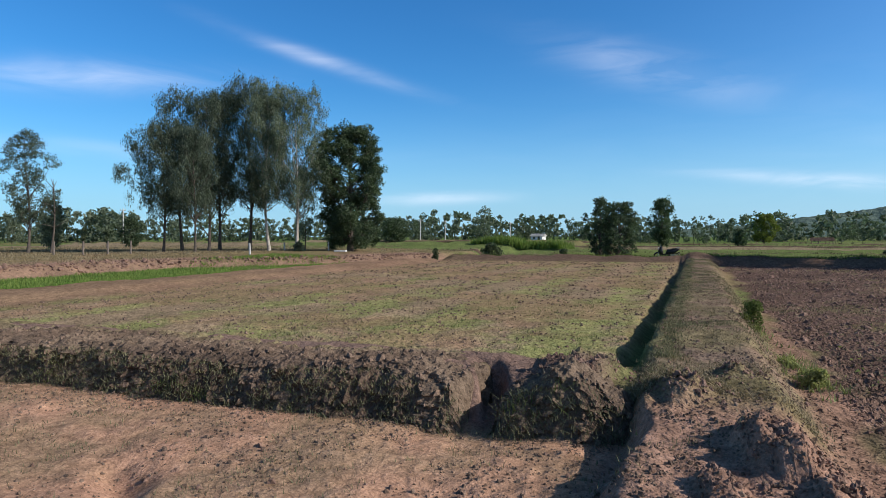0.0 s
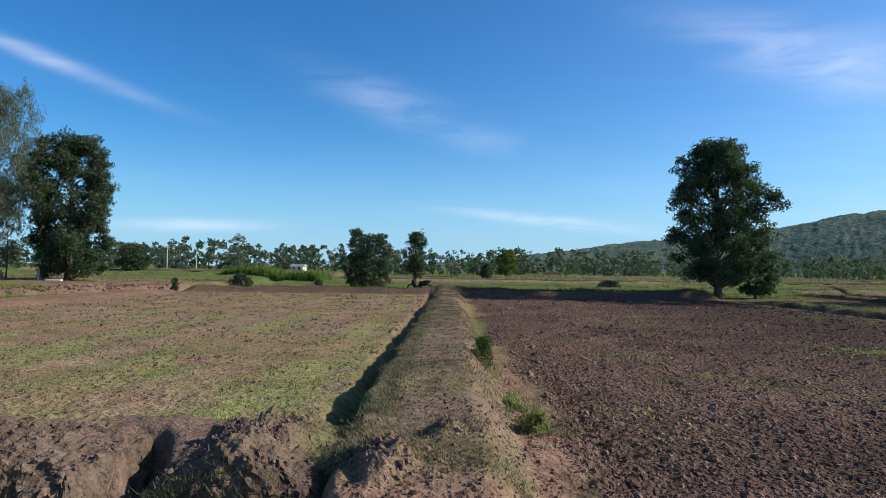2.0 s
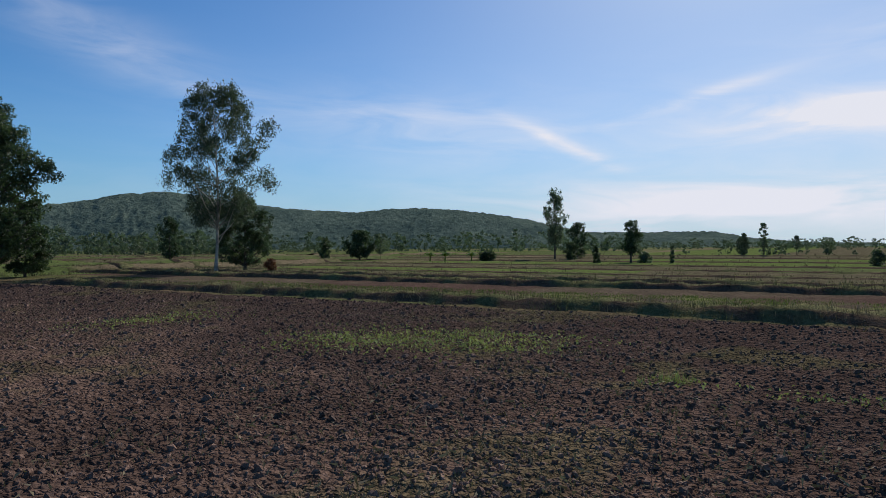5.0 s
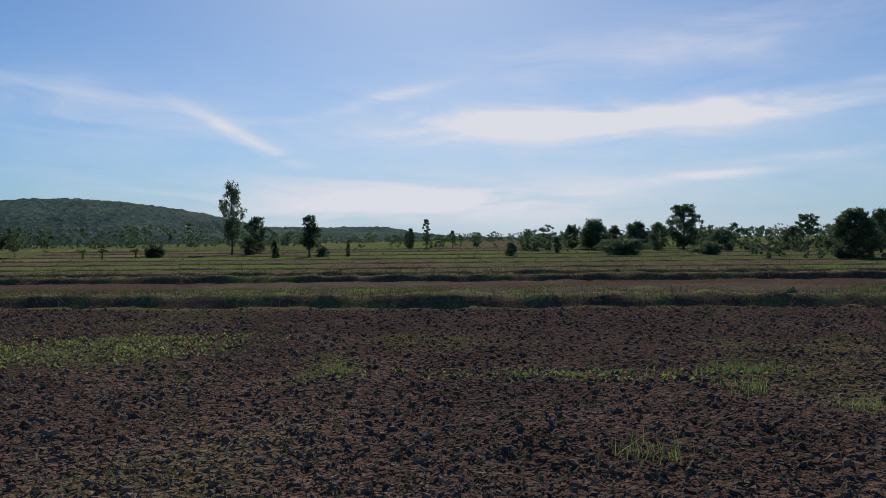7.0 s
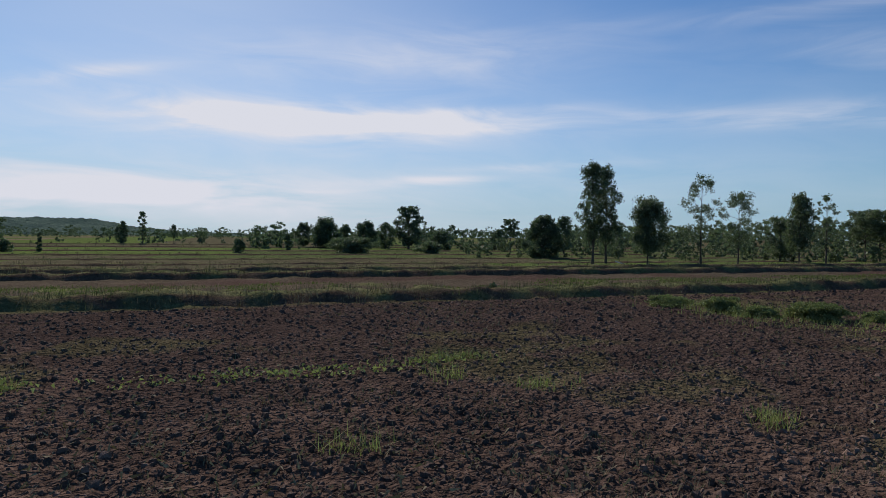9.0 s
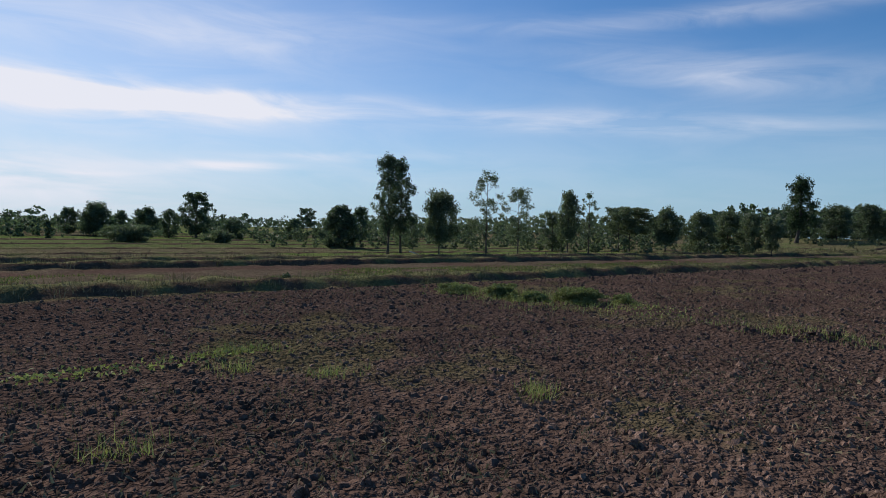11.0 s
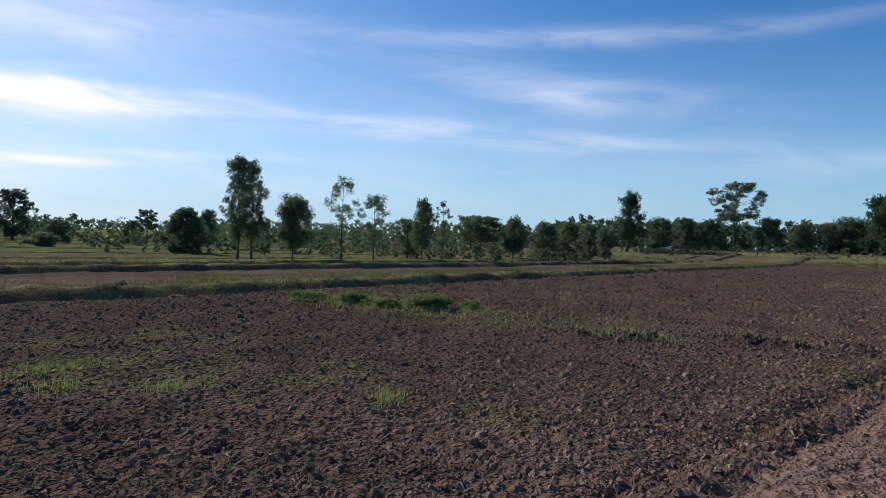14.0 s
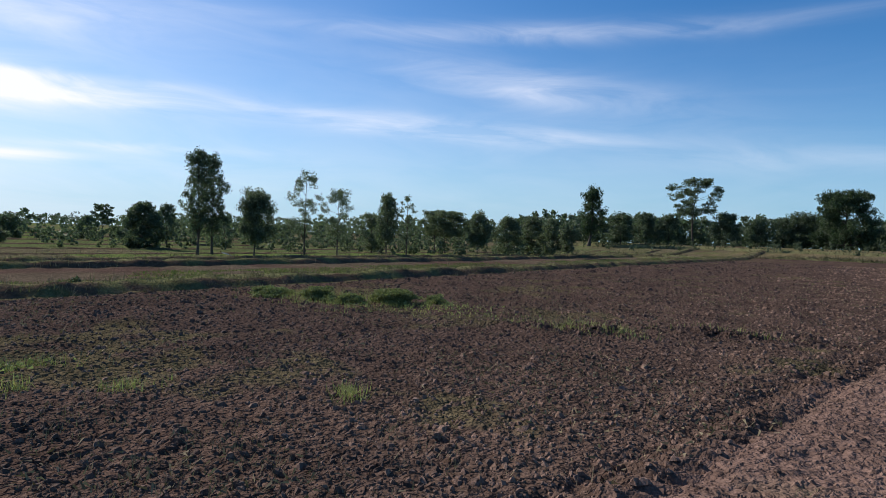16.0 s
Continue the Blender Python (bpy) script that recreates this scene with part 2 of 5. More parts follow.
RED_GLASS = plain_material("red_lamp_glass", (0.3, 0.02, 0.02), (0.45, 0.04, 0.03), 4.0, 0.15, 0.0)


# ---- mesh helpers ----
def rng_of(seed):
    return np.random.default_rng(seed)


def grid_mesh(name, verts, faces, mat, smooth=False):
    verts, faces = np.ascontiguousarray(verts, np.float32), np.ascontiguousarray(faces, np.int32)
    k = faces.shape[1]
    me = bpy.data.meshes.new(name)
    me.vertices.add(len(verts))
    me.vertices.foreach_set("co", verts.ravel())
    me.loops.add(faces.size)
    me.loops.foreach_set("vertex_index", faces.ravel())
    me.polygons.add(len(faces))
    me.polygons.foreach_set("loop_start", np.arange(0, faces.size, k, dtype=np.int32))
    me.polygons.foreach_set("use_smooth", np.zeros(len(faces), bool) | smooth)
    me.materials.append(mat)
    me.update(calc_edges=True)
    return me


def child(name, me, parent, label=""):
    ob = new(name, me)
    ob.parent = parent
    return tagged(ob, label)


def hash2(i, j, seed):
    v = np.sin(i * 127.1 + j * 311.7 + seed * 74.7) * 43758.5453
    return v - np.floor(v)


def vnoise(x, y, seed=0):
    i, j = np.floor(x), np.floor(y)
    u, v = x - i, y - j
    u, v = u * u * (3 - 2 * u), v * v * (3 - 2 * v)
    a, b, c, d = hash2(i, j, seed), hash2(i + 1, j, seed), hash2(i, j + 1, seed), hash2(i + 1, j + 1, seed)
    return (a + (b - a) * u) * (1 - v) + (c + (d - c) * u) * v - 0.5


def fbm(x, y, scale, octaves=4, seed=0, gain=0.5):
    out, amp = 0, 1.0
    for k in range(octaves):
        ang = 0.5 + k * 1.1
        xr, yr = x * math.cos(ang) - y * math.sin(ang), x * math.sin(ang) + y * math.cos(ang)
        out = out + amp * vnoise(xr / scale * 2 ** k, yr / scale * 2 ** k, seed + k)
        amp *= gain
    return out


def step(a, b, v):
    u = np.clip((v - a) / (b - a), 0, 1)
    return u * u * (3 - 2 * u)


def band(v, a0, a1, b1, b0):
    return step(a0, a1, v) * (1 - step(b1, b0, v))


# ---- the ground ----
EAST_BANKS = (17.0, 26.4, 31.0, 38.0, 46.0, 56.0, 70.0, 90.0, 115.0)


def terrain(x, y):
    """The height of the land, with its fields and banks, and how rough each place is."""
    wob = 0.12 * fbm(x, y, 2.5, 2, 3)
    west = step(27.6, 28.8, -x + 0.7 * np.clip(y - 28, 0, 14) + 3 * wob + 0.5 * fbm(x, y, 0.8, 3, 4))
    z = 0.5 * west + 0.22 * step(29, 39, -x + 0.7 * np.clip(y - 28, 0, 14))
    z = z + 1.6 * step(-82, -112, y) * step(-60, -20, x) - 0.65 * np.exp(-((x - 78) / 32) ** 2 - ((y - 26) / 28) ** 2)
    # field west of the long bund, a hand higher
    left = band(x, -16.5, -15.8, -1.1, -0.75) * band(y, 6.8, 7.6, 41, 42)
    z = z + 0.2 * left
    # long bund
    top = 0.5 - 0.06 * step(8, 20, y) - 0.2 * (1 - step(4.8, 6.8, y)) + 0.05 * fbm(x, y, 1.4, 3, 8)
    dug = 0.1 * (1 - step(5.2, 6.2, y + 0.5 * fbm(x, y, 0.9, 3, 9))) + 0.16 * fbm(x, y, 0.55, 3, 10)
    z = np.maximum(z, top * band(x + 0.6 * wob - dug, -0.72, -0.46, 9, 10) * band(x + 0.6 * wob, -9, -8, 0.55, 1.15) * band(y, 1.0, 3.4, 40.8, 42))
    # bank along the front of the west field, with a cut through it
    lip = 0.38 + 0.06 * fbm(x, y, 1.1, 3, 5)
    cut = 1 - band(x + 0.4 * (y - 6.2), -2.12, -2.02, -1.84, -1.74) * (1 - step(6.6, 7.0, y))
    z = np.maximum(z, lip * band(y, 5.85, 6.25, 7.2, 8.6) * band(x, -26, -25, -0.3, 0.0) * cut)
    # low red bund and the bank at the far side of the green strip
    z = np.maximum(z, 0.34 * band(x + 2 * wob, -19.6, -18.4, -16.6, -15.2) * band(y, 5, 7, 39, 42))
    # far end of the long field
    for y0, w, hgt, xa, xb in ((40.7, 3.0, 0.52, -17, 17.4), (52, 2.5, 0.42, -12, 60), (66, 3, 0.42, -90, 90), (84, 3, 0.35, -150, 150), (110, 4, 0.4, -200, 200)):
        z = z + hgt * (1 + 0.4 * fbm(x, y, 2.2, 2, y0)) * band(y + 3 * wob, y0, y0 + 0.3 * w, y0 + 0.6 * w, y0 + w) * band(x, xa, xa + 1, xb - 1, xb)
    return z


def plough(x, y):
    """1 on the ploughed field east of the long bund."""
    road = 2.75 + 0.15 * (y + 2.1)
    edge = np.where(y > 2.5, 1.38, np.where(y > -1, 1.38 + (2.5 - y) * 0.45, road)) + 0.5 * fbm(x, y, 1.6, 3, 21)
    return step(-0.12, 0.25, x - edge) * (1 - step(16.6, 17.1, x)) * (1 - step(40.2, 41, y)) * step(-93, -88, y)


def billow(x, y, scale, seed):
    return np.abs(fbm(x, y, scale, 3, seed, 0.55))


# heaps of dug earth: centre, reach each way, height
HEAPS = ((-1.15, 6.5, 0.45, 0.5, 0.17), (-0.08, 5.95, 0.26, 0.3, 0.13), (0.5, 4.75, 0.26, 0.5, 0.17), (0.32, 6.6, 0.18, 0.16, 0.09), (0.85, 4.2, 0.3, 0.5, 0.12), (0.12, 4.1, 0.18, 0.25, 0.09))


MOUNDS = ((7.6, -8.9, 0.9, 0.35, 0.1), (6.1, -9.4, 0.9, 0.35, 0.14), (4.1, -10.9, 0.8, 0.4, 0.15), (2.9, -11.5, 0.7, 0.35, 0.13))


def relief(x, y):
    p = plough(x, y)
    left = band(x, -15.8, -15.2, -1.2, -0.9) * band(y, 7.6, 8.4, 40, 41)
    near = np.exp(-(np.maximum(np.hypot(x - 1, y - 2) - 45, 0) / 30) ** 2)
    lanes = np.sin((x + 0.1 * y + 0.5 * fbm(x, y, 4.0, 2, 39)) * 3.6)
    z = p * (0.07 * billow(x, y, 0.26, 31) + 0.03 * billow(x, y, 0.11, 36) + 0.13 * step(9, 24, np.hypot(x - 1, y - 2)) * billow(x, y, 0.28, 45) + 0.05 * fbm(x, y, 1.1, 2, 32) + 0.014 * lanes - 0.03)
    z = z + left * (0.05 * billow(x, y, 0.2, 33) + 0.03 * billow(x, y, 0.1, 40) + 0.012 * np.sin(x * 4.8 + fbm(x, y, 3.0, 2, 41)) - 0.03)
    z = z + (1 - p) * (1 - left) * near * (0.06 * fbm(x, y, 0.9, 3, 34) + 0.05 * np.abs(fbm(x, y, 0.24, 2, 35)) + 0.05 * billow(x, y, 0.1, 42) * (x > 0.5) * (y < 1.5))
    # heaps of dug earth at the end of the long bund
    heap = 0
    for hx, hy, sx, sy, hh in HEAPS:
        d = np.sqrt(((x - hx) / sx) ** 2 + ((y - hy) / sy) ** 2) + 0.7 * fbm(x, y, 0.35, 3, 43)
        heap = np.maximum(heap, hh * (1 - step(0.35, 1.15, d)))
    z = z + heap * (0.75 + 0.9 * billow(x, y, 0.2, 37)) + np.minimum(1, heap * 9) * (0.1 * billow(x, y, 0.11, 38) + 0.06 * billow(x, y, 0.06, 44))
    for hx, hy, sx, sy, hh in MOUNDS:
        d = np.sqrt(((x - hx) / sx) ** 2 + ((y - hy) / sy) ** 2) + 0.6 * fbm(x, y, 0.5, 3, 46)
        z = z + hh * (1 - step(0.2, 1.2, d)) * (0.6 + 1.2 * billow(x, y, 0.22, 47))
    # wheel ruts along the edge of the road
    rut = 2.75 + 0.15 * (y + 2.1)
    z = z - 0.05 * (np.exp(-((x - rut) / 0.13) ** 2) + np.exp(-((x - rut - 0.5) / 0.13) ** 2)) * (1 - step(-2, 0, y))
    # tread marks of tractor wheels beside the bund and the road
    for off, along, zone in ((x - 1.85 - 0.02 * (y - 6), y, band(y, 3, 4, 14, 18)), (x - rut - 0.25, y, 1 - step(-2, 0, y))):
        z = z + 0.045 * zone * band(off, -0.3, -0.24, 0.24, 0.3) * (step(0.1, 0.5, np.sin((along + 0.5 * np.abs(off)) * 20)) - 0.5)
    # torn gully in the yard
    z = z - 0.12 * np.exp(-((np.hypot(x + 4.6, y - 2.7) - 1.0) / 0.16) ** 2) * step(-4.6, -4.2, x)
    return z * (0.35 + 0.65 * near)


def height(x, y):
    return terrain(x, y) + relief(x, y)


def build_ground():
    """One sheet from the middle of the walk out to the horizon, its steps widening with the distance."""
    bearing_steps = np.radians(np.concatenate([np.arange(-80, 198, 0.42), np.arange(200, 275, 3.0)]))
    rings = [0.01, 0.6, 1.1, 1.5, 1.8]
    while rings[-1] < 3400:
        rings.append(rings[-1] * (1.05 if rings[-1] < 3 else 1.009 if rings[-1] < 10 else 1.0125 if rings[-1] < 64 else 1.022 if rings[-1] < 130 else 1.07))
    na, nr = len(bearing_steps), len(rings)
    a, r = np.meshgrid(bearing_steps, rings)
    x, y = (1.0 + r * np.sin(a)).ravel(), (1.5 + r * np.cos(a)).ravel()
    z = height(x, y)
    idx = np.arange(na * nr).reshape(nr, na)
    nxt = np.roll(idx, -1, 1)
    faces = np.stack([idx[:-1], idx[1:], nxt[1:], nxt[:-1]], -1).reshape(-1, 4)
    me = grid_mesh("ground", np.stack([x, y, z], -1), faces, SOIL, True)
    col = ground_colour(x, y, z)
    tilled = np.maximum(plough(x, y), 0.5 * band(x, -15.8, -15.2, -1.2, -0.9) * band(y, 7.6, 8.4, 40, 41))
    tilled = np.maximum(tilled, np.where(y < -1, 0.75, np.where((y < 5.5) & (x < -0.9), 0.18, 0.36)))[:, None]
    at = me.color_attributes.new("tint", "FLOAT_COLOR", "POINT")
    at.data.foreach_set("color", np.concatenate([col, tilled], 1).astype(np.float32).ravel())
    return tagged(new("ground", me), "red-brown farm soil with ploughed fields, low bunds and dry grass", "ground", kind="structure")


def ground_colour(x, y, z):
    def lay(c, new_c, w):
        return c * (1 - w[:, None]) + np.array(new_c)[None] * w[:, None]
    n1, n2, n3 = fbm(x, y, 3.0, 4, 51), fbm(x, y, 0.8, 4, 52), fbm(x, y, 9.0, 4, 53)
    far = step(30, 120, np.hypot(x, y))
    c = np.tile(np.array([[0.21, 0.165, 0.09]]), (len(x), 1))
    # outer land: dry grass to green paddies
    c = lay(c, (0.14, 0.155, 0.06), step(-0.15, 0.35, n3 + 0.25 * (x > 20)))
    c = lay(c, (0.085, 0.14, 0.03), step(24, 40, x) * step(-0.45, 0.1, n3))
    c = lay(c, (0.12, 0.175, 0.055), step(110, 190, np.hypot(x, y)))
    c = lay(c, (0.24, 0.15, 0.10), step(0.1, 0.4, n1) * 0.5 * (1 - far))
    # yard and road of red earth
    yard = (1 - step(5.3, 5.9, y)) * (1 - step(3.2, 4.2, x))
    c = lay(c, (0.41, 0.24, 0.16), yard)
    c = lay(c, (0.21, 0.135, 0.11), yard * (1 - step(-1.0, 2.0, y)))
    c = lay(c, (0.24, 0.19, 0.115), yard * step(0.05, 0.4, n1 + 0.4 * n2) * 0.5)
    # ploughed field
    p = plough(x, y)
    c = lay(c, (0.12, 0.08, 0.065), p)
    c = lay(c, (0.096, 0.067, 0.058), p * step(5, 9, x + 2 * n1) * step(-14, -4, y) * 0.8)
    c = lay(c, (0.175, 0.115, 0.09), p * step(-0.4, 0.2, n1 + 0.5 * n2) * (1 - step(4.5, 14.0, x)) * step(-6, 2, y) * 0.9)
    c = lay(c, (0.3, 0.18, 0.13), band(x + 0.3 * n2, 0.95, 1.1, 1.35, 1.6) * band(y, 2.5, 4, 12, 20) * 0.9)
    c = lay(c, (0.15, 0.15, 0.06), p * step(0.22, 0.5, n1 + 0.6 * n2) * 0.35)
    # west field
    left = band(x, -16, -15.4, -1.1, -0.8) * band(y, 7.4, 8.6, 40, 41)
    c = lay(c, (0.285, 0.21, 0.135), left)
    n4 = fbm(x, y, 0.3, 3, 54)
    rows = 0.5 + 0.5 * np.sin(x * 2.4 + 0.6 * n1)
    c = lay(c, (0.235, 0.25, 0.092), left * step(-0.3, 0.4, 0.7 * n1 + 0.35 * n2 + 0.7 * n4 + 0.7 * (rows - 0.5) + 0.2 * (1 - step(10, 22, y))) * 0.85)
    c = lay(c, (0.28, 0.175, 0.115), left * step(-0.1, 0.45, n1 - 0.5 * n2 + 0.4 * n4 + 0.3 * step(-6, -14, x) + 0.15 * step(14, 26, y)) * 0.7)
    # bunds
    b = band(x, -0.7, -0.4, 0.8, 1.25) * band(y, 5.5, 7.5, 40.5, 41.5)
    c = lay(c, (0.215, 0.152, 0.112), b)
    c = lay(c, (0.19, 0.17, 0.085), b * step(-0.1, 0.35, n2 + 0.3 * n1) * 0.6)
    c = lay(c, (0.15, 0.165, 0.06), band(x, -0.8, -0.6, -0.4, -0.1) * band(y, 7, 9, 30, 40) * 0.3)
    c = lay(c, (0.3, 0.185, 0.138), band(x, -0.9, -0.6, 0.9, 1.15) * band(y, 2.5, 3.2, 5.2, 6.4) * 0.85)
    c = lay(c, (0.21, 0.14, 0.112), band(y, 5.4, 5.9, 7.2, 8.0) * band(x, -26, -24, -1, -0.6))
    c = lay(c, (0.27, 0.165, 0.115), band(x, -19.8, -18.6, -15.8, -14.5) * band(y, 5, 8, 39, 42) * 0.8)
    c = lay(c, (0.09, 0.23, 0.03), band(x, -28, -27, -20.4, -19.4) * band(y, 5, 8, 37, 40) * (1 - step(26.8, 27.6, -x + 0.7 * np.clip(y - 28, 0, 14))))
    c = lay(c, (0.26, 0.165, 0.12), band(-x + 0.7 * np.clip(y - 28, 0, 14), 27, 27.6, 31, 33.5) * band(y, 5, 10, 44, 50) * 0.85)
    # fields east of the ploughed one, strip by strip
    c = lay(c, (0.15, 0.115, 0.083), band(x, 17.0, 17.6, 26.0, 27.5) * step(-96, -84, y) * (1 - step(38, 44, y)))
    c = lay(c, (0.22, 0.245, 0.09), band(x, 17.2, 17.8, 22.0, 24) * step(-96, -84, y) * (1 - step(38, 44, y)) * step(-0.2, 0.35, n3 * 0.5 + n1 * 0.7 + n2 * 0.7))
    c = lay(c, (0.13, 0.085, 0.068), band(x, 20.5, 22.5, 26, 27.5) * step(-0.25, 0.1, n3 - 0.1 + 0.5 * n1))
    strip = np.floor(np.interp(x, EAST_BANKS, np.arange(len(EAST_BANKS)))) + 0 * y
    pick = hash2(strip, np.floor((y + 7 * strip) / 34), 5)
    east = step(27, 29, x)
    c = lay(c, (0.145, 0.17, 0.07), east)
    c = lay(c, (0.17, 0.135, 0.092), east * (pick < 0.3) * 0.8)
    c = lay(c, (0.16, 0.205, 0.065), east * (pick > 0.65))
    c = lay(c, (0.175, 0.145, 0.09), step(-40, -62, y) * step(-30, 0, x) * step(-0.35, 0.25, n1 + 0.6 * n3) * (1 - p) * 0.75)
    # far end, plot by plot
    plot = np.floor(np.interp(y, (46, 54, 68, 86, 113, 150), np.arange(6)))
    pick = hash2(plot, np.floor((x + 200) / 38), 7)
    beyond = step(45, 47, y) * (1 - step(115, 150, y))
    c = lay(c, (0.25, 0.195, 0.125), beyond * (pick < 0.4))
    c = lay(c, (0.135, 0.17, 0.06), beyond * (pick > 0.72))
    c = lay(c, (0.14, 0.175, 0.055), band(y, 46.5, 48, 62, 66) * band(x, -14, -10, 70, 80) * step(-0.4, 0.2, n3 + 0.5 * n1) * 0.45)
    c = lay(c, (0.14, 0.095, 0.07), band(y, 40, 40.8, 43.5, 46) * band(x, -18, -14, 16, 18))
    return c



def field_bank(x0, w, hgt, ya, yb, n, seed, label, across=False):
    """A long ragged earth bank between fields. It runs north to south at x0, or across, west to east, at y = x0."""
    s = np.linspace(0, 1, 15)
    y = np.linspace(ya, yb, n)
    S, Y = np.meshgrid(s, y)
    bow = 0.5 * fbm(0 * Y + seed, Y, 14.0, 2, seed) * (x0 / 20) + 0.01 * (np.maximum(Y, -30) - 5)
    ragged = 0.9 + 0.15 * fbm(S * w, Y, 3.0, 2, seed) + 0.45 * fbm(S * w, Y, 0.7, 3, seed + 1)
    prof = step(0, 0.26, S) * (1 - step(0.5, 1.0, S)) * band(Y, ya, ya + 6, yb - 6, yb)
    X = x0 + bow + S * w + 0.14 * fbm(S * w, Y, 0.5, 3, seed + 3)
    if across:
        X, Y = Y, X
    Z = terrain(X, Y) - 0.05 + prof * hgt * np.maximum(ragged, 0.25) + 0.09 * billow(X, Y, 0.3, seed + 4) * (0.3 + prof)
    idx = np.arange(S.size).reshape(S.shape)
    f = np.stack([idx[:-1, :-1], idx[:-1, 1:], idx[1:, 1:], idx[1:, :-1]], -1).reshape(-1, 4)
    x, y, z = X.ravel(), Y.ravel(), Z.ravel()
    me = grid_mesh("field_bank", np.stack([x, y, z], -1), f, SOIL, True)
    n2 = fbm(x, y, 0.9, 4, seed + 7)
    top = step(0.22, 0.4, S.ravel())
    col = np.array([[0.12, 0.085, 0.062]]) * (1 - top[:, None]) + np.array([[0.2, 0.19, 0.095]]) * top[:, None]
    g = step(0.0, 0.35, n2)[:, None] * 0.7
    col = col * (1 - g) + np.array([[0.15, 0.165, 0.07]]) * g
    at = me.color_attributes.new("tint", "FLOAT_COLOR", "POINT")
    at.data.foreach_set("color", np.concatenate([col, np.full((len(col), 1), 0.4)], 1).astype(np.float32).ravel())
    return tagged(new("field_bank", me), label, "bank", kind="structure"), x, y, z, S.ravel()


def front_bank(xa, xb, seed):
    """The crumbled edge of the west field above the yard: a steep face, an overhanging lip and its back."""
    xs = np.concatenate([np.arange(xa, max(xa, min(-10, xb)), 0.12), np.arange(max(xa, -10), xb, 0.035)])
    prof = np.array(((5.47, -0.05), (5.56, 0.1), (5.62, 0.22), (5.67, 0.33), (5.72, 0.42), (5.82, 0.485), (6.0, 0.5), (6.3, 0.47), (6.9, 0.43), (7.6, 0.3), (8.4, 0.1)))
    run = np.concatenate([[0], np.cumsum(np.hypot(*np.diff(prof, axis=0).T))])
    s = np.concatenate([np.arange(0, 0.75, 0.03), np.arange(0.75, run[-1], 0.06)])
    X, S = np.meshgrid(xs, s)
    Y, Z = np.interp(S, run, prof[:, 0]), np.interp(S, run, prof[:, 1])
    face = 1 - step(0.5, 0.8, S)
    d = 0.13 * billow(X, S, 0.26, seed) + 0.15 * billow(X, S, 0.09, seed + 1) - 0.03
    taper = 0.16 if xb < -2 else 0.6
    ends = band(X + 0.15 * fbm(X, S, 0.2, 2, seed + 3), xa, xa + 0.16, xb - taper, xb)
    Y = Y - face * (d + 0.2 * fbm(X, 0 * S, 1.2, 3, seed + 2))
    Z = (Z * (1 + 0.3 * fbm(X, 0 * S, 0.9, 3, seed + 4)) + (1 - face) * (0.7 * d - 0.02)) * ends - 0.06 * (1 - ends)
    if xb > -2:
        Z = Z * (0.68 + 0.5 * np.exp(-((X + 1.15) / 0.32) ** 2))
    idx = np.arange(X.size).reshape(X.shape)
    f = np.stack([idx[:-1, :-1], idx[:-1, 1:], idx[1:, 1:], idx[1:, :-1]], -1).reshape(-1, 4)
    x, y, z = X.ravel(), Y.ravel(), Z.ravel()
    me = grid_mesh("field_bank", np.stack([x, y, z], -1), f, SOIL, False)
    w = step(-0.2, 0.3, fbm(x, S.ravel(), 0.7, 3, seed + 5))[:, None]
    col = np.array([[0.125, 0.09, 0.068]]) * (1 - w) + np.array([[0.165, 0.122, 0.09]]) * w
    g = (step(1.3, 2.2, S.ravel() + 0.5 * fbm(x, y, 0.8, 3, 52)) * 0.8)[:, None]
    col = col * (1 - g) + np.array([[0.21, 0.18, 0.095]]) * g
    at = me.color_attributes.new("tint", "FLOAT_COLOR", "POINT")
    at.data.foreach_set("color", np.concatenate([col, np.full((len(col), 1), 0.4)], 1).astype(np.float32).ravel())
    ob = tagged(new("field_bank", me), "crumbling dark earth bank with rough grass above the red yard", "bank", kind="structure")
    return np.stack([x, y, z], -1), S.ravel()
# ---- hills ----
def build_hill(name, az0, az1, peaks, dist, seed, label):
    """A wooded ridge along a stretch of the horizon. peaks: bearing, height in degrees."""
    az = np.linspace(az0, az1, int(7.5 * (az1 - az0)))
    el = np.interp(az, [a for a, _ in peaks], [e for _, e in peaks])
    k = np.linspace(0, 1, 44)
    A, K = np.meshgrid(np.radians(az), k)
    prof = np.sin(K * math.pi / 2) ** 0.9
    E = np.tile(el, (len(k), 1)) + 0.10 * fbm(A * 300, K * 4, 6.0, 4, seed) * prof
    R = dist * (0.72 + 0.28 * K)
    Z = np.tan(np.radians(E)) * dist * prof + 22 * fbm(A * 40, K * 7, 3.0, 3, seed + 5) * K * (1 - K) + 5 * np.abs(fbm(R * np.sin(A), R * np.cos(A), 9.0, 2, seed + 9)) * np.minimum(1, 6 * K)
    v = np.stack([R * np.sin(A), R * np.cos(A), Z - 2 + 0 * A], -1).reshape(-1, 3)
    idx = np.arange(v.shape[0]).reshape(len(k), len(az))
    f = np.stack([idx[:-1, :-1], idx[:-1, 1:], idx[1:, 1:], idx[1:, :-1]], -1).reshape(-1, 4)
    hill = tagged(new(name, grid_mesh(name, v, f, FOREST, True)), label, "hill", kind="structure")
    return hill


def ico(level=1):
    bm = bmesh.new()
    bmesh.ops.create_icosphere(bm, subdivisions=level, radius=1.0)
    v = np.array([q.co[:] for q in bm.verts])
    f = np.array([[q.index for q in t.verts] for t in bm.faces])
    bm.free()
    return v, f


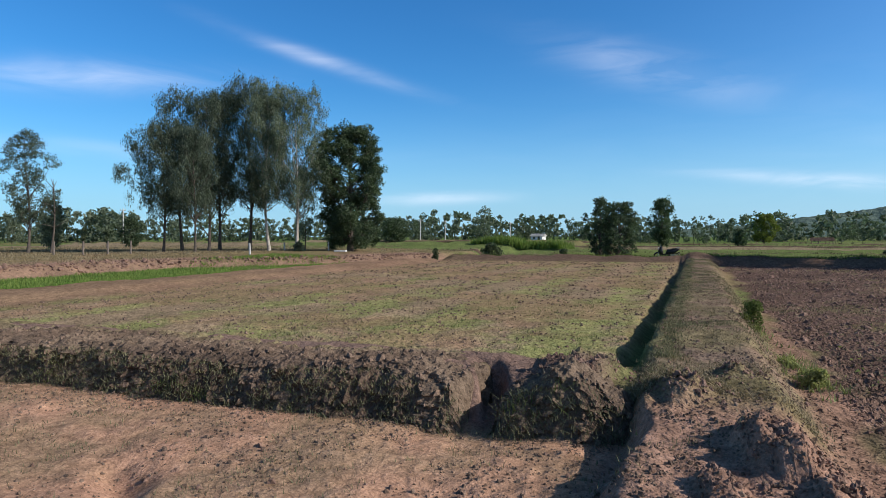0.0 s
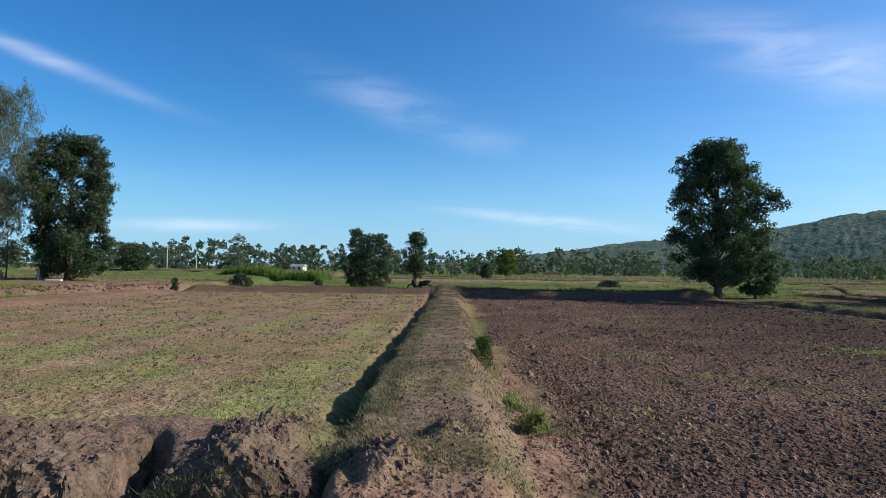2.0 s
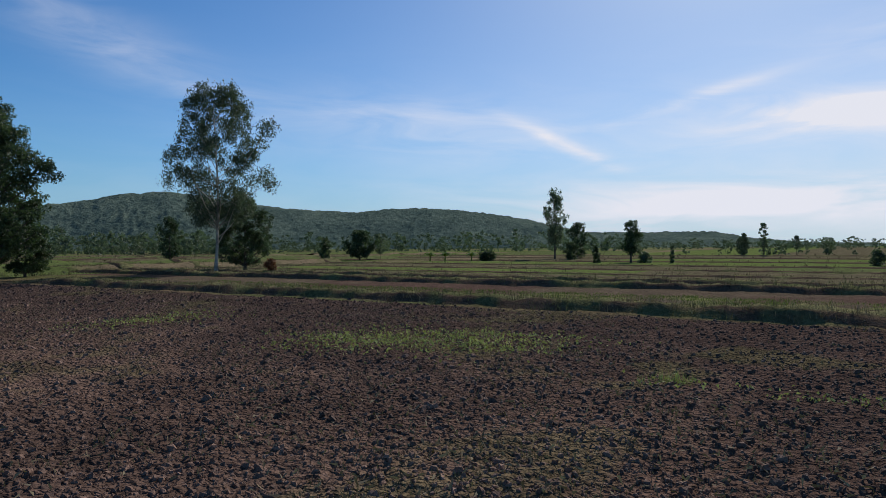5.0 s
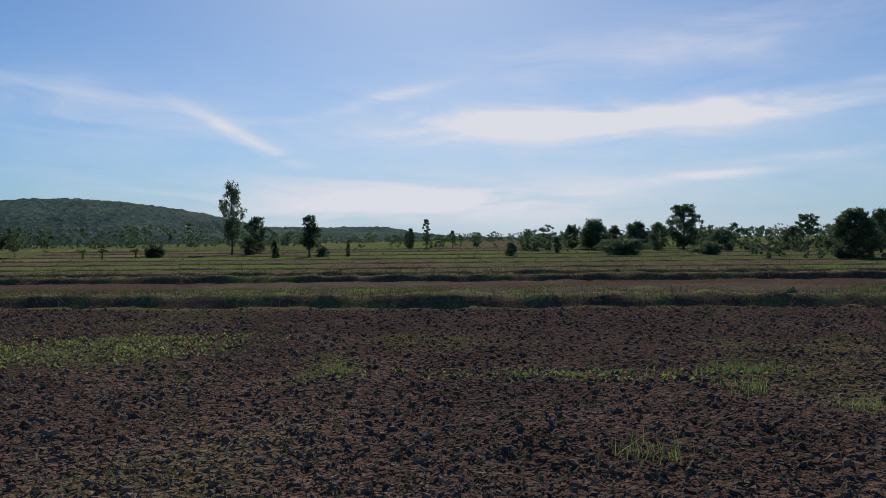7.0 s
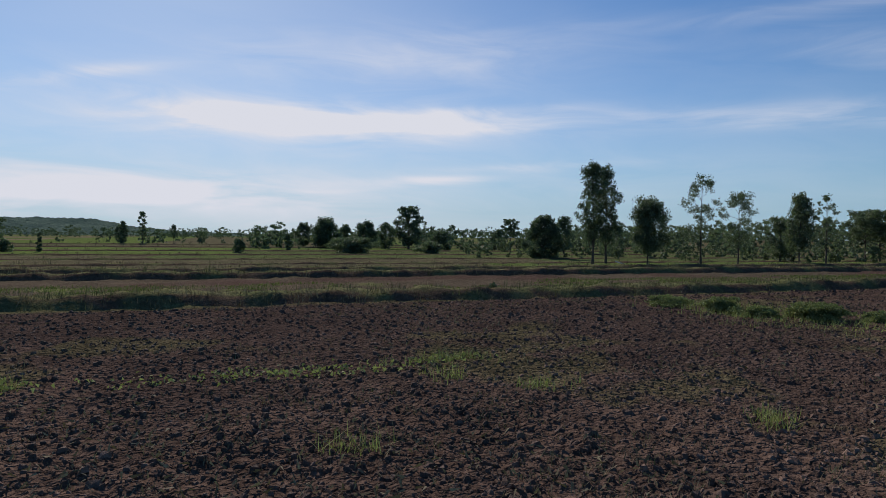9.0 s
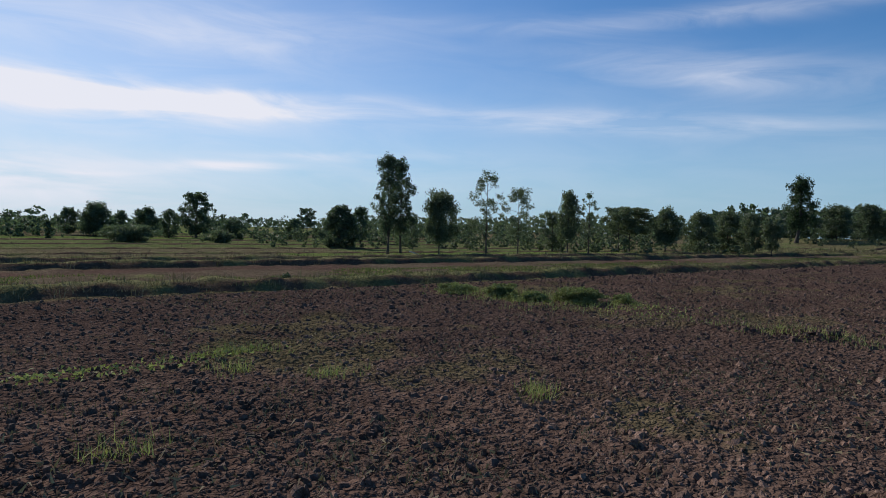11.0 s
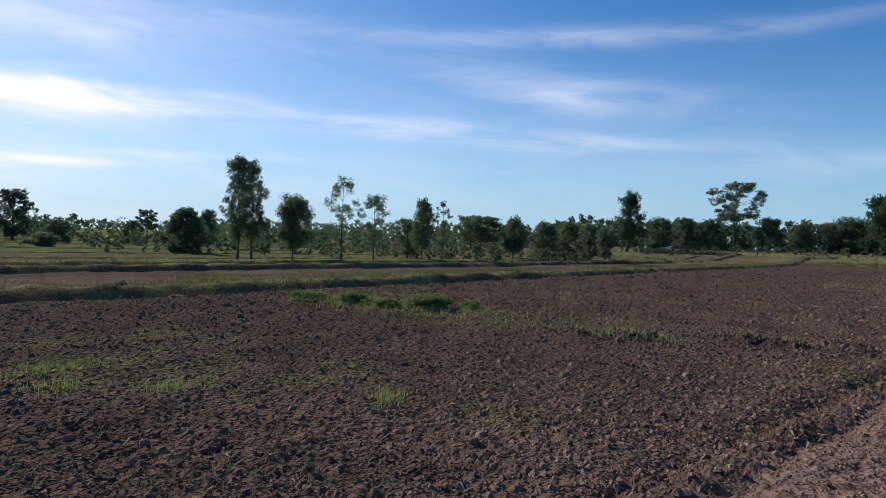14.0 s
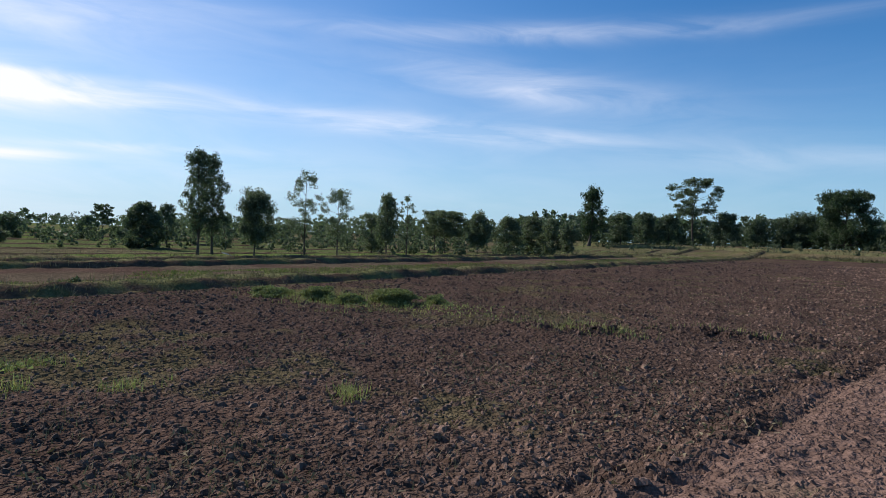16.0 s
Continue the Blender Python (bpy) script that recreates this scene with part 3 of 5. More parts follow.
def crumb():
    """A broken clod: six corners on the ground, three on top."""
    v = [(math.cos(k * math.pi / 3), math.sin(k * math.pi / 3), -0.45) for k in range(6)]
    v += [(0.55 * math.cos(0.5 + k * math.pi / 1.5), 0.55 * math.sin(0.5 + k * math.pi / 1.5), 0.8) for k in range(3)]
    f = [(0, 1, 6), (1, 2, 6), (2, 7, 6), (2, 3, 7), (3, 4, 7), (4, 8, 7), (4, 5, 8), (5, 0, 8), (0, 6, 8), (6, 7, 8)]
    return np.array(v), np.array(f)


def lumps(name, centres, sizes, mat, seed, flat=0.75, rough=0.35, level=1, smooth=False):
    """Many uneven lumps as one mesh."""
    rng = rng_of(seed)
    v0, f0 = ico(level) if level else crumb()
    n, m = len(centres), len(v0)
    v = v0[None] * (1 + rough * rng.uniform(-1, 1, (n, m, 1)))
    ang = rng.uniform(0, 2 * math.pi, n)
    ca, sa = np.cos(ang)[:, None], np.sin(ang)[:, None]
    s = sizes[:, None] * rng.uniform(0.7, 1.3, (n, 1))
    x, y, z = v[..., 0] * s, v[..., 1] * sizes[:, None] * rng.uniform(0.7, 1.2, (n, 1)), v[..., 2] * sizes[:, None] * flat
    p = np.stack([x * ca - y * sa, x * sa + y * ca, z], -1) + centres[:, None]
    f = (f0[None] + (np.arange(n) * m)[:, None, None]).reshape(-1, 3)
    return grid_mesh(name, p.reshape(-1, 3), f, mat, smooth)


# ---- trees ----
def tube(path, radii, sides=7):
    path = np.asarray(path, float)
    v, f = [], []
    for k, (q, r) in enumerate(zip(path, radii)):
        d = path[min(k + 1, len(path) - 1)] - path[max(k - 1, 0)]
        d = d / (np.linalg.norm(d) + 1e-9)
        a = np.cross(d, (0.3, 1, 0.1))
        a = a / (np.linalg.norm(a) + 1e-9)
        b = np.cross(d, a)
        t = np.arange(sides) * 2 * math.pi / sides
        v.append(q + r * (np.cos(t)[:, None] * a + np.sin(t)[:, None] * b))
    for k in range(len(path) - 1):
        for s in range(sides):
            f.append([k * sides + s, k * sides + (s + 1) % sides, (k + 1) * sides + (s + 1) % sides, (k + 1) * sides + s])
    return np.concatenate(v), np.array(f)


def join_tubes(name, tubes, mat):
    v, f, o = [], [], 0
    for tv, tf in tubes:
        v.append(tv)
        f.append(tf + o)
        o += len(tv)
    return grid_mesh(name, np.concatenate(v), np.concatenate(f), mat, True)


def leaf_shapes(points, size, rng, slim=0.5, droop=0.0):
    """Small pointed leaves, each of its own turn and size, round the points."""
    n = len(points)
    d = rng.normal(size=(n, 3))
    d[:, 2] -= droop * 2
    d /= np.linalg.norm(d, axis=1)[:, None]
    e = np.cross(d, rng.normal(size=(n, 3)))
    e /= np.linalg.norm(e, axis=1)[:, None] + 1e-9
    s = size * rng.uniform(0.6, 1.4, (n, 1))
    w = s * slim
    return np.stack([points - d * s * 0.5 - e * w * 0.5, points - d * s * 0.35 + e * w * 0.55, points + d * s * 0.6], 1).reshape(-1, 3)


def leaf_cloud(name, points, size, mat, rng, slim=0.5, droop=0.0):
    return grid_mesh(name, leaf_shapes(points, size, rng, slim, droop), np.arange(3 * len(points)).reshape(-1, 3), mat)


TREE_KINDS = {
    # crown bottom, boughs, bough radius (of the width), trunk radius, leaf slimness, droop, fullness, flatness, shape
    "euca": (0.27, 46, 0.135, 0.009, 0.26, 1.0, 0.8, 1.7, "tall"),
    "gum": (0.2, 46, 0.12, 0.009, 0.4, 0.5, 0.85, 1.1, "tall"),
    "mango": (0.02, 72, 0.14, 0.022, 0.6, 0.1, 1.5, 0.9, "egg"),
    "broad": (0.1, 64, 0.13, 0.022, 0.6, 0.1, 1.2, 0.85, "egg"),
    "round": (0.08, 20, 0.22, 0.022, 0.6, 0.1, 1.2, 0.9, "ball"),
    "slim": (0.2, 18, 0.25, 0.025, 0.6, 0.1, 1.3, 1.0, "tall"),
    "poplar": (0.2, 30, 0.2, 0.012, 0.42, 0.4, 1.3, 1.4, "tall"),
    "sparse": (0.25, 20, 0.15, 0.011, 0.5, 0.2, 0.7, 0.9, "tall"),
    "umbrella": (0.42, 34, 0.13, 0.018, 0.5, 0.0, 0.95, 0.6, "flat"),
    "bushy": (0.0, 14, 0.24, 0.02, 0.6, 0.0, 1.2, 0.9, "ball"),
    "small": (0.35, 7, 0.3, 0.02, 0.5, 0.1, 0.7, 0.9, "ball"),
}


def crown_radius(shape, u, bulge):
    if shape == "tall":
        return 0.5 * math.sin(math.pi * (0.12 + 0.82 * u)) ** 0.6
    if shape == "egg":
        return 0.53 * math.sin(math.pi * (0.15 + 0.78 * u)) ** 0.5 * (1.08 - bulge * u)
    if shape == "flat":
        return 0.5 * math.sin(math.pi * (0.22 + 0.62 * u)) ** 0.6
    return 0.5 * math.sin(math.pi * (0.15 + 0.8 * u)) ** 0.6


def tree(kind, x, y, h, w, label, leaf=None, bark=None, lean=0.0, seed=1, detail=1.0, name="tree", low=None, bulge=0.1, lumpy=1.0, leaf_size=None):
    """A tree: a bent trunk, limbs that end in boughs, and each bough a cluster of leafy twigs."""
    bottom, count, bough, rad, slim, droop, full, squash, shape = TREE_KINDS[kind]
    bottom = bottom if low is None else low
    rng = rng_of(seed)
    base = new(name)
    base.location = (x, y, float(height(np.array([x]), np.array([y]))[0]) - 0.05)
    tagged(base, label, "bush" if kind == "bushy" else "tree")
    k = np.linspace(0, 1, 9)
    bend = rng.normal(0, 0.012 * h, (2,))
    end = 0.92 if shape in ("tall", "egg") else 0.75
    trunk = np.stack([lean * h * k + bend[0] * np.sin(k * 4), bend[1] * np.sin(k * 5), k * h * end], -1)
    r0 = max(rad * h, 0.012)
    tubes = [tube(trunk, r0 * (1 - 0.88 * k) * np.where(k == 0, 1.4, 1), 8)]
    n = int(count * detail)
    flatten = min(1.0, 1.3 * h * (1 - bottom) / w)
    s1, s2 = rng.uniform(0, 6, 2)
    size = leaf_size or float(np.clip(0.0021 * math.hypot(x, y), 0.075, 0.24)) * (1.45 if slim < 0.45 else 1.0)
    pts = []
    for i in range(n):
        u, a = (i + rng.uniform(0, 1)) / n, i * 2.4 + rng.uniform(-0.7, 0.7)
        br = bough * w * rng.uniform(0.7, 1.35)
        bz = br * squash * flatten
        wave = np.clip(0.97 + 0.15 * lumpy * math.sin(2 * a + 6 * u + s1) + 0.13 * lumpy * math.sin(5 * a - 9 * u + s2), 0.35, 1.2)
        out = max(crown_radius(shape, u, bulge) * wave * w - 0.6 * br, 0.02 * w) * rng.uniform(0.1, 1) ** 0.42
        z = bottom * h + (1 - bottom) * h * u
        z = min(max(z, bottom * h + 0.7 * bz), h - 0.8 * bz) if bz < 0.45 * h else 0.5 * h
        c = np.array((lean * z + out * math.cos(a), out * math.sin(a), z))
        t0 = np.clip(z / (h * end) - rng.uniform(0.12, 0.35) * min(1, 1.5 * out / w + 0.3), 0.08 if kind != "bushy" else 0.0, 0.95)
        root = np.array([np.interp(t0, k, trunk[:, q]) for q in range(3)])
        mid = (root + c) / 2 + (0, 0, -0.07 * np.linalg.norm(c - root))
        rr = r0 * (1 - 0.8 * t0) * 0.45
        tubes.append(tube([root, mid, c], [rr, rr * 0.65, rr * 0.3], 5))
        twigs = int(rng.integers(9, 15))
        for j in range(twigs):
            d = rng.normal(size=3)
            d /= np.linalg.norm(d)
            q = c + d * (br, br, bz) * rng.uniform(0.2, 1) ** 0.5 * 0.85
            cr = 0.42 * br * rng.uniform(0.6, 1.3)
            if j < 3:
                tubes.append(tube([c, q], [rr * 0.3, rr * 0.1], 3))
            m = int(np.clip(full * 0.72 * math.pi * cr * cr / (0.5 * size * size * slim), 8, 120))
            v = rng.normal(size=(m, 3))
            v /= np.linalg.norm(v, axis=1)[:, None]
            pts.append(q + v * rng.uniform(0, 1, (m, 1)) ** 0.55 * cr * rng.uniform(0.7, 1.4, 3) * (1, 1, squash * flatten))
    child("trunk", join_tubes("trunk", tubes, bark or BARK), base)
    pts = np.concatenate(pts)
    pts[:, 2] = np.maximum(pts[:, 2], 0.02 * h + 0.04)
    child("crown", leaf_cloud("crown", pts, size, leaf or LEAF_GREEN, rng, slim, droop), base)
    return base


def woods(name, az0, az1, dist, depth, n, h0, h1, leaf, seed, label):
    """A belt of distant trees along a stretch of the horizon, from bearing az0 to az1."""
    rng = rng_of(seed)
    az, d = np.radians(rng.uniform(az0, az1, n)), dist + rng.uniform(0, depth, n)
    x, y = d * np.sin(az), d * np.cos(az)
    z = terrain(x, y)
    h = rng.uniform(h0, h1, n) * (1 + 0.35 * fbm(x, y, 30, 2, seed)) * d / dist
    leaves = []
    for i in range(n):
        w = h[i] * rng.uniform(0.5, 0.95)
        for q in range(9):
            c = np.array([x[i], y[i], z[i]]) + (*(rng.normal(size=2) * w * (0.26 if q else 0.1)), h[i] * rng.uniform(0.04, 0.92))
            v = rng.normal(size=(18, 3))
            v /= np.linalg.norm(v, axis=1)[:, None]
            leaves.append(leaf_shapes(c + v * (w * 0.17, w * 0.17, h[i] * 0.1) * rng.uniform(0.2, 1, (18, 1)), 0.1 * w + 0.09, rng, 0.8))
        leaves.append(leaf_shapes(np.array([x[i], y[i], z[i] + 0.2 * h[i]]) + rng.normal(size=(4, 3)) * (0.02, 0.02, 0.1) * h[i], 0.4 * h[i], rng, 0.09, 3.0))
    v = np.concatenate(leaves)
    return tagged(new(name, grid_mesh(name, v, np.arange(len(v)).reshape(-1, 3), leaf)), label, "woods", kind="stuff")


build_ground()
FRONT = [front_bank(-25, -2.05, 301), front_bank(-1.8, -0.15, 311)]
BANKS = []
for i, x0 in enumerate(EAST_BANKS):
    reach = max(44 + x0 * 1.3, 106 - 4 * i)
    BANKS.append(field_bank(x0, (2.4, 2.2, 1.9, 2.0, 2.2, 2.4, 2.8, 3.2, 3.6)[i], (0.3, 0.3, 0.22, 0.13, 0.13, 0.14, 0.15, 0.17, 0.2)[i], -reach, min(reach, 40 + max(0, x0 - 17) * 1.5), 620 if i < 3 else 300, 91 + i, "low ragged earth bank with rough grass between fields"))
CROSS_BANKS = [field_bank(y0, w, hgt, xa, xb, 190, 120 + k, "low grassy earth bank between far fields", True) for k, (y0, w, hgt, xa, xb) in enumerate(
    ((48.5, 1.6, 0.2, -16, 21), (55.0, 1.8, 0.22, -24, 40), (62.5, 2.0, 0.2, -14, 52), (73.0, 2.4, 0.26, -30, 66), (86.0, 2.8, 0.26, -50, 84), (102.0, 3.2, 0.3, -60, 90), (122.0, 3.6, 0.35, -70, 90), (-71.0, 2.0, 0.3, 19, 60), (-90.0, 2.4, 0.34, 0, 17), (-84.0, 2.2, 0.3, 18, 70), (-101.0, 3.0, 0.35, -30, 70)))]
HILL_PEAKS = [(-6, 0.2), (2, 0.7), (5, 1.2), (9.1, 1.6), (15.4, 2.5), (20, 2.85), (27, 3.6), (31.3, 4.4), (34.8, 4.8), (39, 4.15), (43.1, 3.65), (47, 3.35), (50.5, 3.2), (53.5, 3.5), (57.1, 3.6), (60, 3.35), (64, 2.8), (67.3, 2.0), (71, 1.3)]
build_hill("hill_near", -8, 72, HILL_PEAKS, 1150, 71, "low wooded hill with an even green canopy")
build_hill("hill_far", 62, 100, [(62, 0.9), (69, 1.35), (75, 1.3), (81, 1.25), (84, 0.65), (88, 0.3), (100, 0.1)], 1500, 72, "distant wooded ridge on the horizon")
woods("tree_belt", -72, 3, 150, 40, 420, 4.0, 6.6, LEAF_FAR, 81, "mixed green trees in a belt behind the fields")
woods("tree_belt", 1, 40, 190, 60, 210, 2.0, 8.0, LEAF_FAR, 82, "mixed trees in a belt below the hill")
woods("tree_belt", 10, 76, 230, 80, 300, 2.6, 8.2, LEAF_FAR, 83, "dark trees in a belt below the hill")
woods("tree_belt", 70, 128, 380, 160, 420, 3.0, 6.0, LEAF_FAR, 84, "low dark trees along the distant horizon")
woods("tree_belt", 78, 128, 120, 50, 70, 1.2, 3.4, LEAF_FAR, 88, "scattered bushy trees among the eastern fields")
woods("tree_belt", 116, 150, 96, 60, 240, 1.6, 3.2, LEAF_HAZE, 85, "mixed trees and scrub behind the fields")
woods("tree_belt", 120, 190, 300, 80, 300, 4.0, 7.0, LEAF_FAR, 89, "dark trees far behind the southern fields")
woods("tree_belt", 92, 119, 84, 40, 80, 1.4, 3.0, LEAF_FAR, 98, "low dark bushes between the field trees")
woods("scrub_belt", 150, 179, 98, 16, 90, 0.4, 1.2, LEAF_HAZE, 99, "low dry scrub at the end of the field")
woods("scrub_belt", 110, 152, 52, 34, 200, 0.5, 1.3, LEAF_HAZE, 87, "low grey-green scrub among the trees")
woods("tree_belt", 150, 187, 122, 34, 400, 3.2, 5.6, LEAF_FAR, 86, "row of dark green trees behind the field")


# ---- trees in the fields ----
tree("sparse", -44.2, 31.0, 8.8, 4.0, "thin tree with an open, sparse crown", LEAF_EUCA, seed=11, detail=1.7)
tree("round", -46.6, 34.6, 4.4, 2.3, "small grey-green tree with a rounded crown", LEAF_GREY, seed=12)
tree("sparse", -62.1, 42.0, 3.0, 2.7, "thin tree with an open, sparse crown", LEAF_GREY, seed=13)
tree("round", -55.7, 50.2, 3.4, 2.4, "dark rounded broadleaf tree in the fields", LEAF_DARK, seed=14)
tree("small", -53.4, 45.3, 2.0, 0.7, "young slim tree with a small crown", LEAF_GREEN, seed=15)
tree("small", -54.6, 43.8, 2.1, 0.6, "young slim tree with a small crown", LEAF_GREEN, seed=16)
tree("euca", -37.1, 36.4, 10.2, 5.8, "tall eucalyptus with dark drooping foliage", LEAF_EUCA, seed=17)
tree("euca", -38.3, 39.5, 13.0, 4.8, "tall eucalyptus with dark drooping foliage", LEAF_EUCA, seed=18)
tree("euca", -34.2, 36.5, 9.2, 4.4, "tall eucalyptus with dark drooping foliage", LEAF_EUCA, seed=19)
tree("euca", -35.5, 39.4, 12.4, 5.4, "tall eucalyptus with dark drooping foliage", LEAF_EUCA, seed=20)
tree("euca", -33.8, 42.1, 14.0, 6.6, "tall eucalyptus with dark drooping foliage", LEAF_EUCA, seed=21)
tree("euca", -31.4, 41.5, 13.3, 5.9, "tall eucalyptus with a pale trunk and drooping leaves", LEAF_GREY, PALE_BARK, seed=22)
tree("euca", -29.1, 41.9, 13.0, 6.1, "tall eucalyptus with a pale trunk and drooping leaves", LEAF_GREY, PALE_BARK, seed=23)
tree("sparse", -29.7, 43.9, 4.8, 2.5, "thin tree with an open, sparse crown", LEAF_GREY, seed=24)
tree("mango", -26.1, 45.0, 10.1, 6.0, "dense dark green tree with a full crown", LEAF_DARK, seed=25, bulge=-0.04, low=0.03, detail=1.3, leaf_size=0.15)
tree("round", -41.8, 85.3, 3.5, 5.0, "dark rounded broadleaf tree in the fields", LEAF_DARK, seed=26)
tree("sparse", -23.3, 71.3, 4.7, 3.0, "thin tree with an open, sparse crown", LEAF_GREY, seed=27)
tree("bushy", -14.5, 45.8, 1.3, 1.7, "low green bush beside a field bank", LEAF_GREEN, seed=28, name="bush")
tree("bushy", -9.6, 49.1, 0.9, 0.9, "low green bush beside a field bank", LEAF_GREEN, seed=29, name="bush")
tree("bushy", -17.6, 42.5, 1.0, 0.6, "low green bush beside a field bank", LEAF_GREEN, seed=30, name="bush")
tree("broad", -6.6, 47.5, 4.6, 2.3, "broadleaf tree with a wide dark crown", LEAF_DARK, seed=31)
tree("broad", -5.1, 45.7, 4.2, 2.8, "broadleaf tree with a wide dark crown", LEAF_DARK, seed=32)
tree("slim", -3.1, 61.9, 5.3, 2.5, "upright tree with a narrow dark crown", LEAF_DARK, seed=33)
tree("round", 5.9, 104.8, 2.9, 2.5, "dark rounded broadleaf tree in the fields", LEAF_DARK, seed=34)
tree("broad", 12.2, 139.5, 6.0, 4.6, "tree with yellow-green foliage", LEAF_YELLOW, seed=35)
tree("broad", 17.55, 42.7, 10.3, 7.0, "broadleaf tree with a wide dark crown", LEAF_DARK, seed=36, detail=1.3, lumpy=1.1, bulge=0.22, low=0.12, leaf_size=0.14)
tree("broad", 20.8, 44.6, 3.3, 3.1, "broadleaf tree with a wide dark crown", LEAF_DARK, seed=37)
tree("gum", 30.9, 39.5, 13.4, 8.2, "tall gum tree with a pale straight trunk", LEAF_EUCA, PALE_BARK, seed=38, detail=1.3, lumpy=1.3, low=0.26)
tree("broad", 35.0, 41.2, 5.6, 4.2, "broadleaf tree with a wide dark crown", LEAF_DARK, seed=39)
tree("round", 55.4, 79.8, 6.1, 3.5, "dark rounded broadleaf tree in the fields", LEAF_DARK, seed=40)
tree("broad", 70.6, 58.9, 4.2, 4.3, "broadleaf tree with a wide dark crown", LEAF_DARK, seed=41)
tree("sparse", 73.9, 57.8, 3.8, 2.9, "thin tree with an open, sparse crown", LEAF_GREY, seed=42)
tree("bushy", 67.5, 62.5, 2.6, 1.9, "low green bush beside a field bank", LEAF_GREEN, seed=43, name="bush")
tree("poplar", 84.7, 35.6, 9.7, 3.3, "slender tall tree with an upright leafy crown", LEAF_GREY, seed=44)
tree("round", 90.5, 34.4, 5.3, 3.4, "dark rounded broadleaf tree in the fields", LEAF_DARK, seed=45)
tree("bushy", 80.8, 31.8, 2.4, 2.0, "low green bush beside a field bank", LEAF_GREEN, seed=46, name="bush")
tree("slim", 68.6, 20.6, 4.5, 2.5, "upright tree with a narrow dark crown", LEAF_DARK, seed=47)
tree("bushy", 67.0, 18.8, 1.2, 1.5, "low green bush beside a field bank", LEAF_FAR, seed=48, name="bush")
tree("bushy", 65.7, 23.4, 1.8, 1.0, "low green bush beside a field bank", LEAF_GREEN, seed=49, name="bush")
tree("bushy", 67.6, 16.2, 1.8, 0.5, "low green bush beside a field bank", LEAF_FAR, seed=50, name="bush")
tree("sparse", 118.7, 12.5, 5.6, 2.0, "thin tree with an open, sparse crown", LEAF_GREY, seed=51)
tree("round", 120.4, 15.6, 3.8, 1.9, "dark rounded broadleaf tree in the fields", LEAF_FAR, seed=52)
tree("bushy", 63.1, -0.7, 1.3, 1.3, "low green bush beside a field bank", LEAF_FAR, seed=53, name="bush")
tree("bushy", 69.1, 64.1, 3.2, 2.0, "low green bush beside a field bank", LEAF_GREEN, seed=54, name="bush")
tree("bushy", 71.8, 39.6, 1.3, 2.3, "low green bush beside a field bank", LEAF_GREEN, seed=55, name="bush")
tree("round", 125.7, 16.7, 3.3, 2.3, "dark rounded broadleaf tree in the fields", LEAF_FAR, seed=56)
tree("small", 121.5, 7.8, 3.4, 1.4, "young slim tree with a small crown", LEAF_FAR, seed=57)
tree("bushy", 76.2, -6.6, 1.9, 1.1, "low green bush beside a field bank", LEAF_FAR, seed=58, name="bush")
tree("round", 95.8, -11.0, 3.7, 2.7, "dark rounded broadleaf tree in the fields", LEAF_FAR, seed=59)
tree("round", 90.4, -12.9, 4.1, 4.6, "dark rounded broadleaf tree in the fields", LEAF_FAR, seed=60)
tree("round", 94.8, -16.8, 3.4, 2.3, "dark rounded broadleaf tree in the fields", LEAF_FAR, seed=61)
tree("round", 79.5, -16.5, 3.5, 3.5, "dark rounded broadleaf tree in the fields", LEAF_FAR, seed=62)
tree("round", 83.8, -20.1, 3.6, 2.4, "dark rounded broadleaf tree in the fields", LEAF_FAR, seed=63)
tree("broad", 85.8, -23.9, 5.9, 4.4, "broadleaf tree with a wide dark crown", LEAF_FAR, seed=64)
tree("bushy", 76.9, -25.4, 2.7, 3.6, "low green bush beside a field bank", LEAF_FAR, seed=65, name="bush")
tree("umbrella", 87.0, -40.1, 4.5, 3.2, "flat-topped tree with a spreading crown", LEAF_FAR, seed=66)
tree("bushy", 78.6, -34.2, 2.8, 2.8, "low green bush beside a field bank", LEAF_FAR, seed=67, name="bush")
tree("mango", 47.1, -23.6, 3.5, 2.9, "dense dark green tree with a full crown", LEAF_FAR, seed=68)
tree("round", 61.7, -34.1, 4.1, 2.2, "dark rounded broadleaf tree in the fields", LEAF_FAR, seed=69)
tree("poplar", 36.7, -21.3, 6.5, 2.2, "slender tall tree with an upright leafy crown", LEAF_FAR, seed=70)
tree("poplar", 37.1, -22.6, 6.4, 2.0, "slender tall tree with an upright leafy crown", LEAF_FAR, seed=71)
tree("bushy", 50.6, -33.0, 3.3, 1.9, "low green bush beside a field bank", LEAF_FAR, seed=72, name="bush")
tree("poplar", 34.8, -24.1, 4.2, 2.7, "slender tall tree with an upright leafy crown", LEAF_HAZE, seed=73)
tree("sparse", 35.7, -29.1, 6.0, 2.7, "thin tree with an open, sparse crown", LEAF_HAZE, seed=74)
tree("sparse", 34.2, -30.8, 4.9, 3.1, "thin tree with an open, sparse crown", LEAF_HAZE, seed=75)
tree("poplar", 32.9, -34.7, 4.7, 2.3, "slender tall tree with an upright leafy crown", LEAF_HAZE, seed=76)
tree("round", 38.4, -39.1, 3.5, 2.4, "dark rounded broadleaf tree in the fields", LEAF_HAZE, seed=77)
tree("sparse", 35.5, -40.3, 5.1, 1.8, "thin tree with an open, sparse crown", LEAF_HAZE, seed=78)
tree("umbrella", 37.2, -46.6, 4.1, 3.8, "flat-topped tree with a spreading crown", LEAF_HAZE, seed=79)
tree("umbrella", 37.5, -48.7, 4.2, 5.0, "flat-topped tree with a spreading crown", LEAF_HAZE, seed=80)
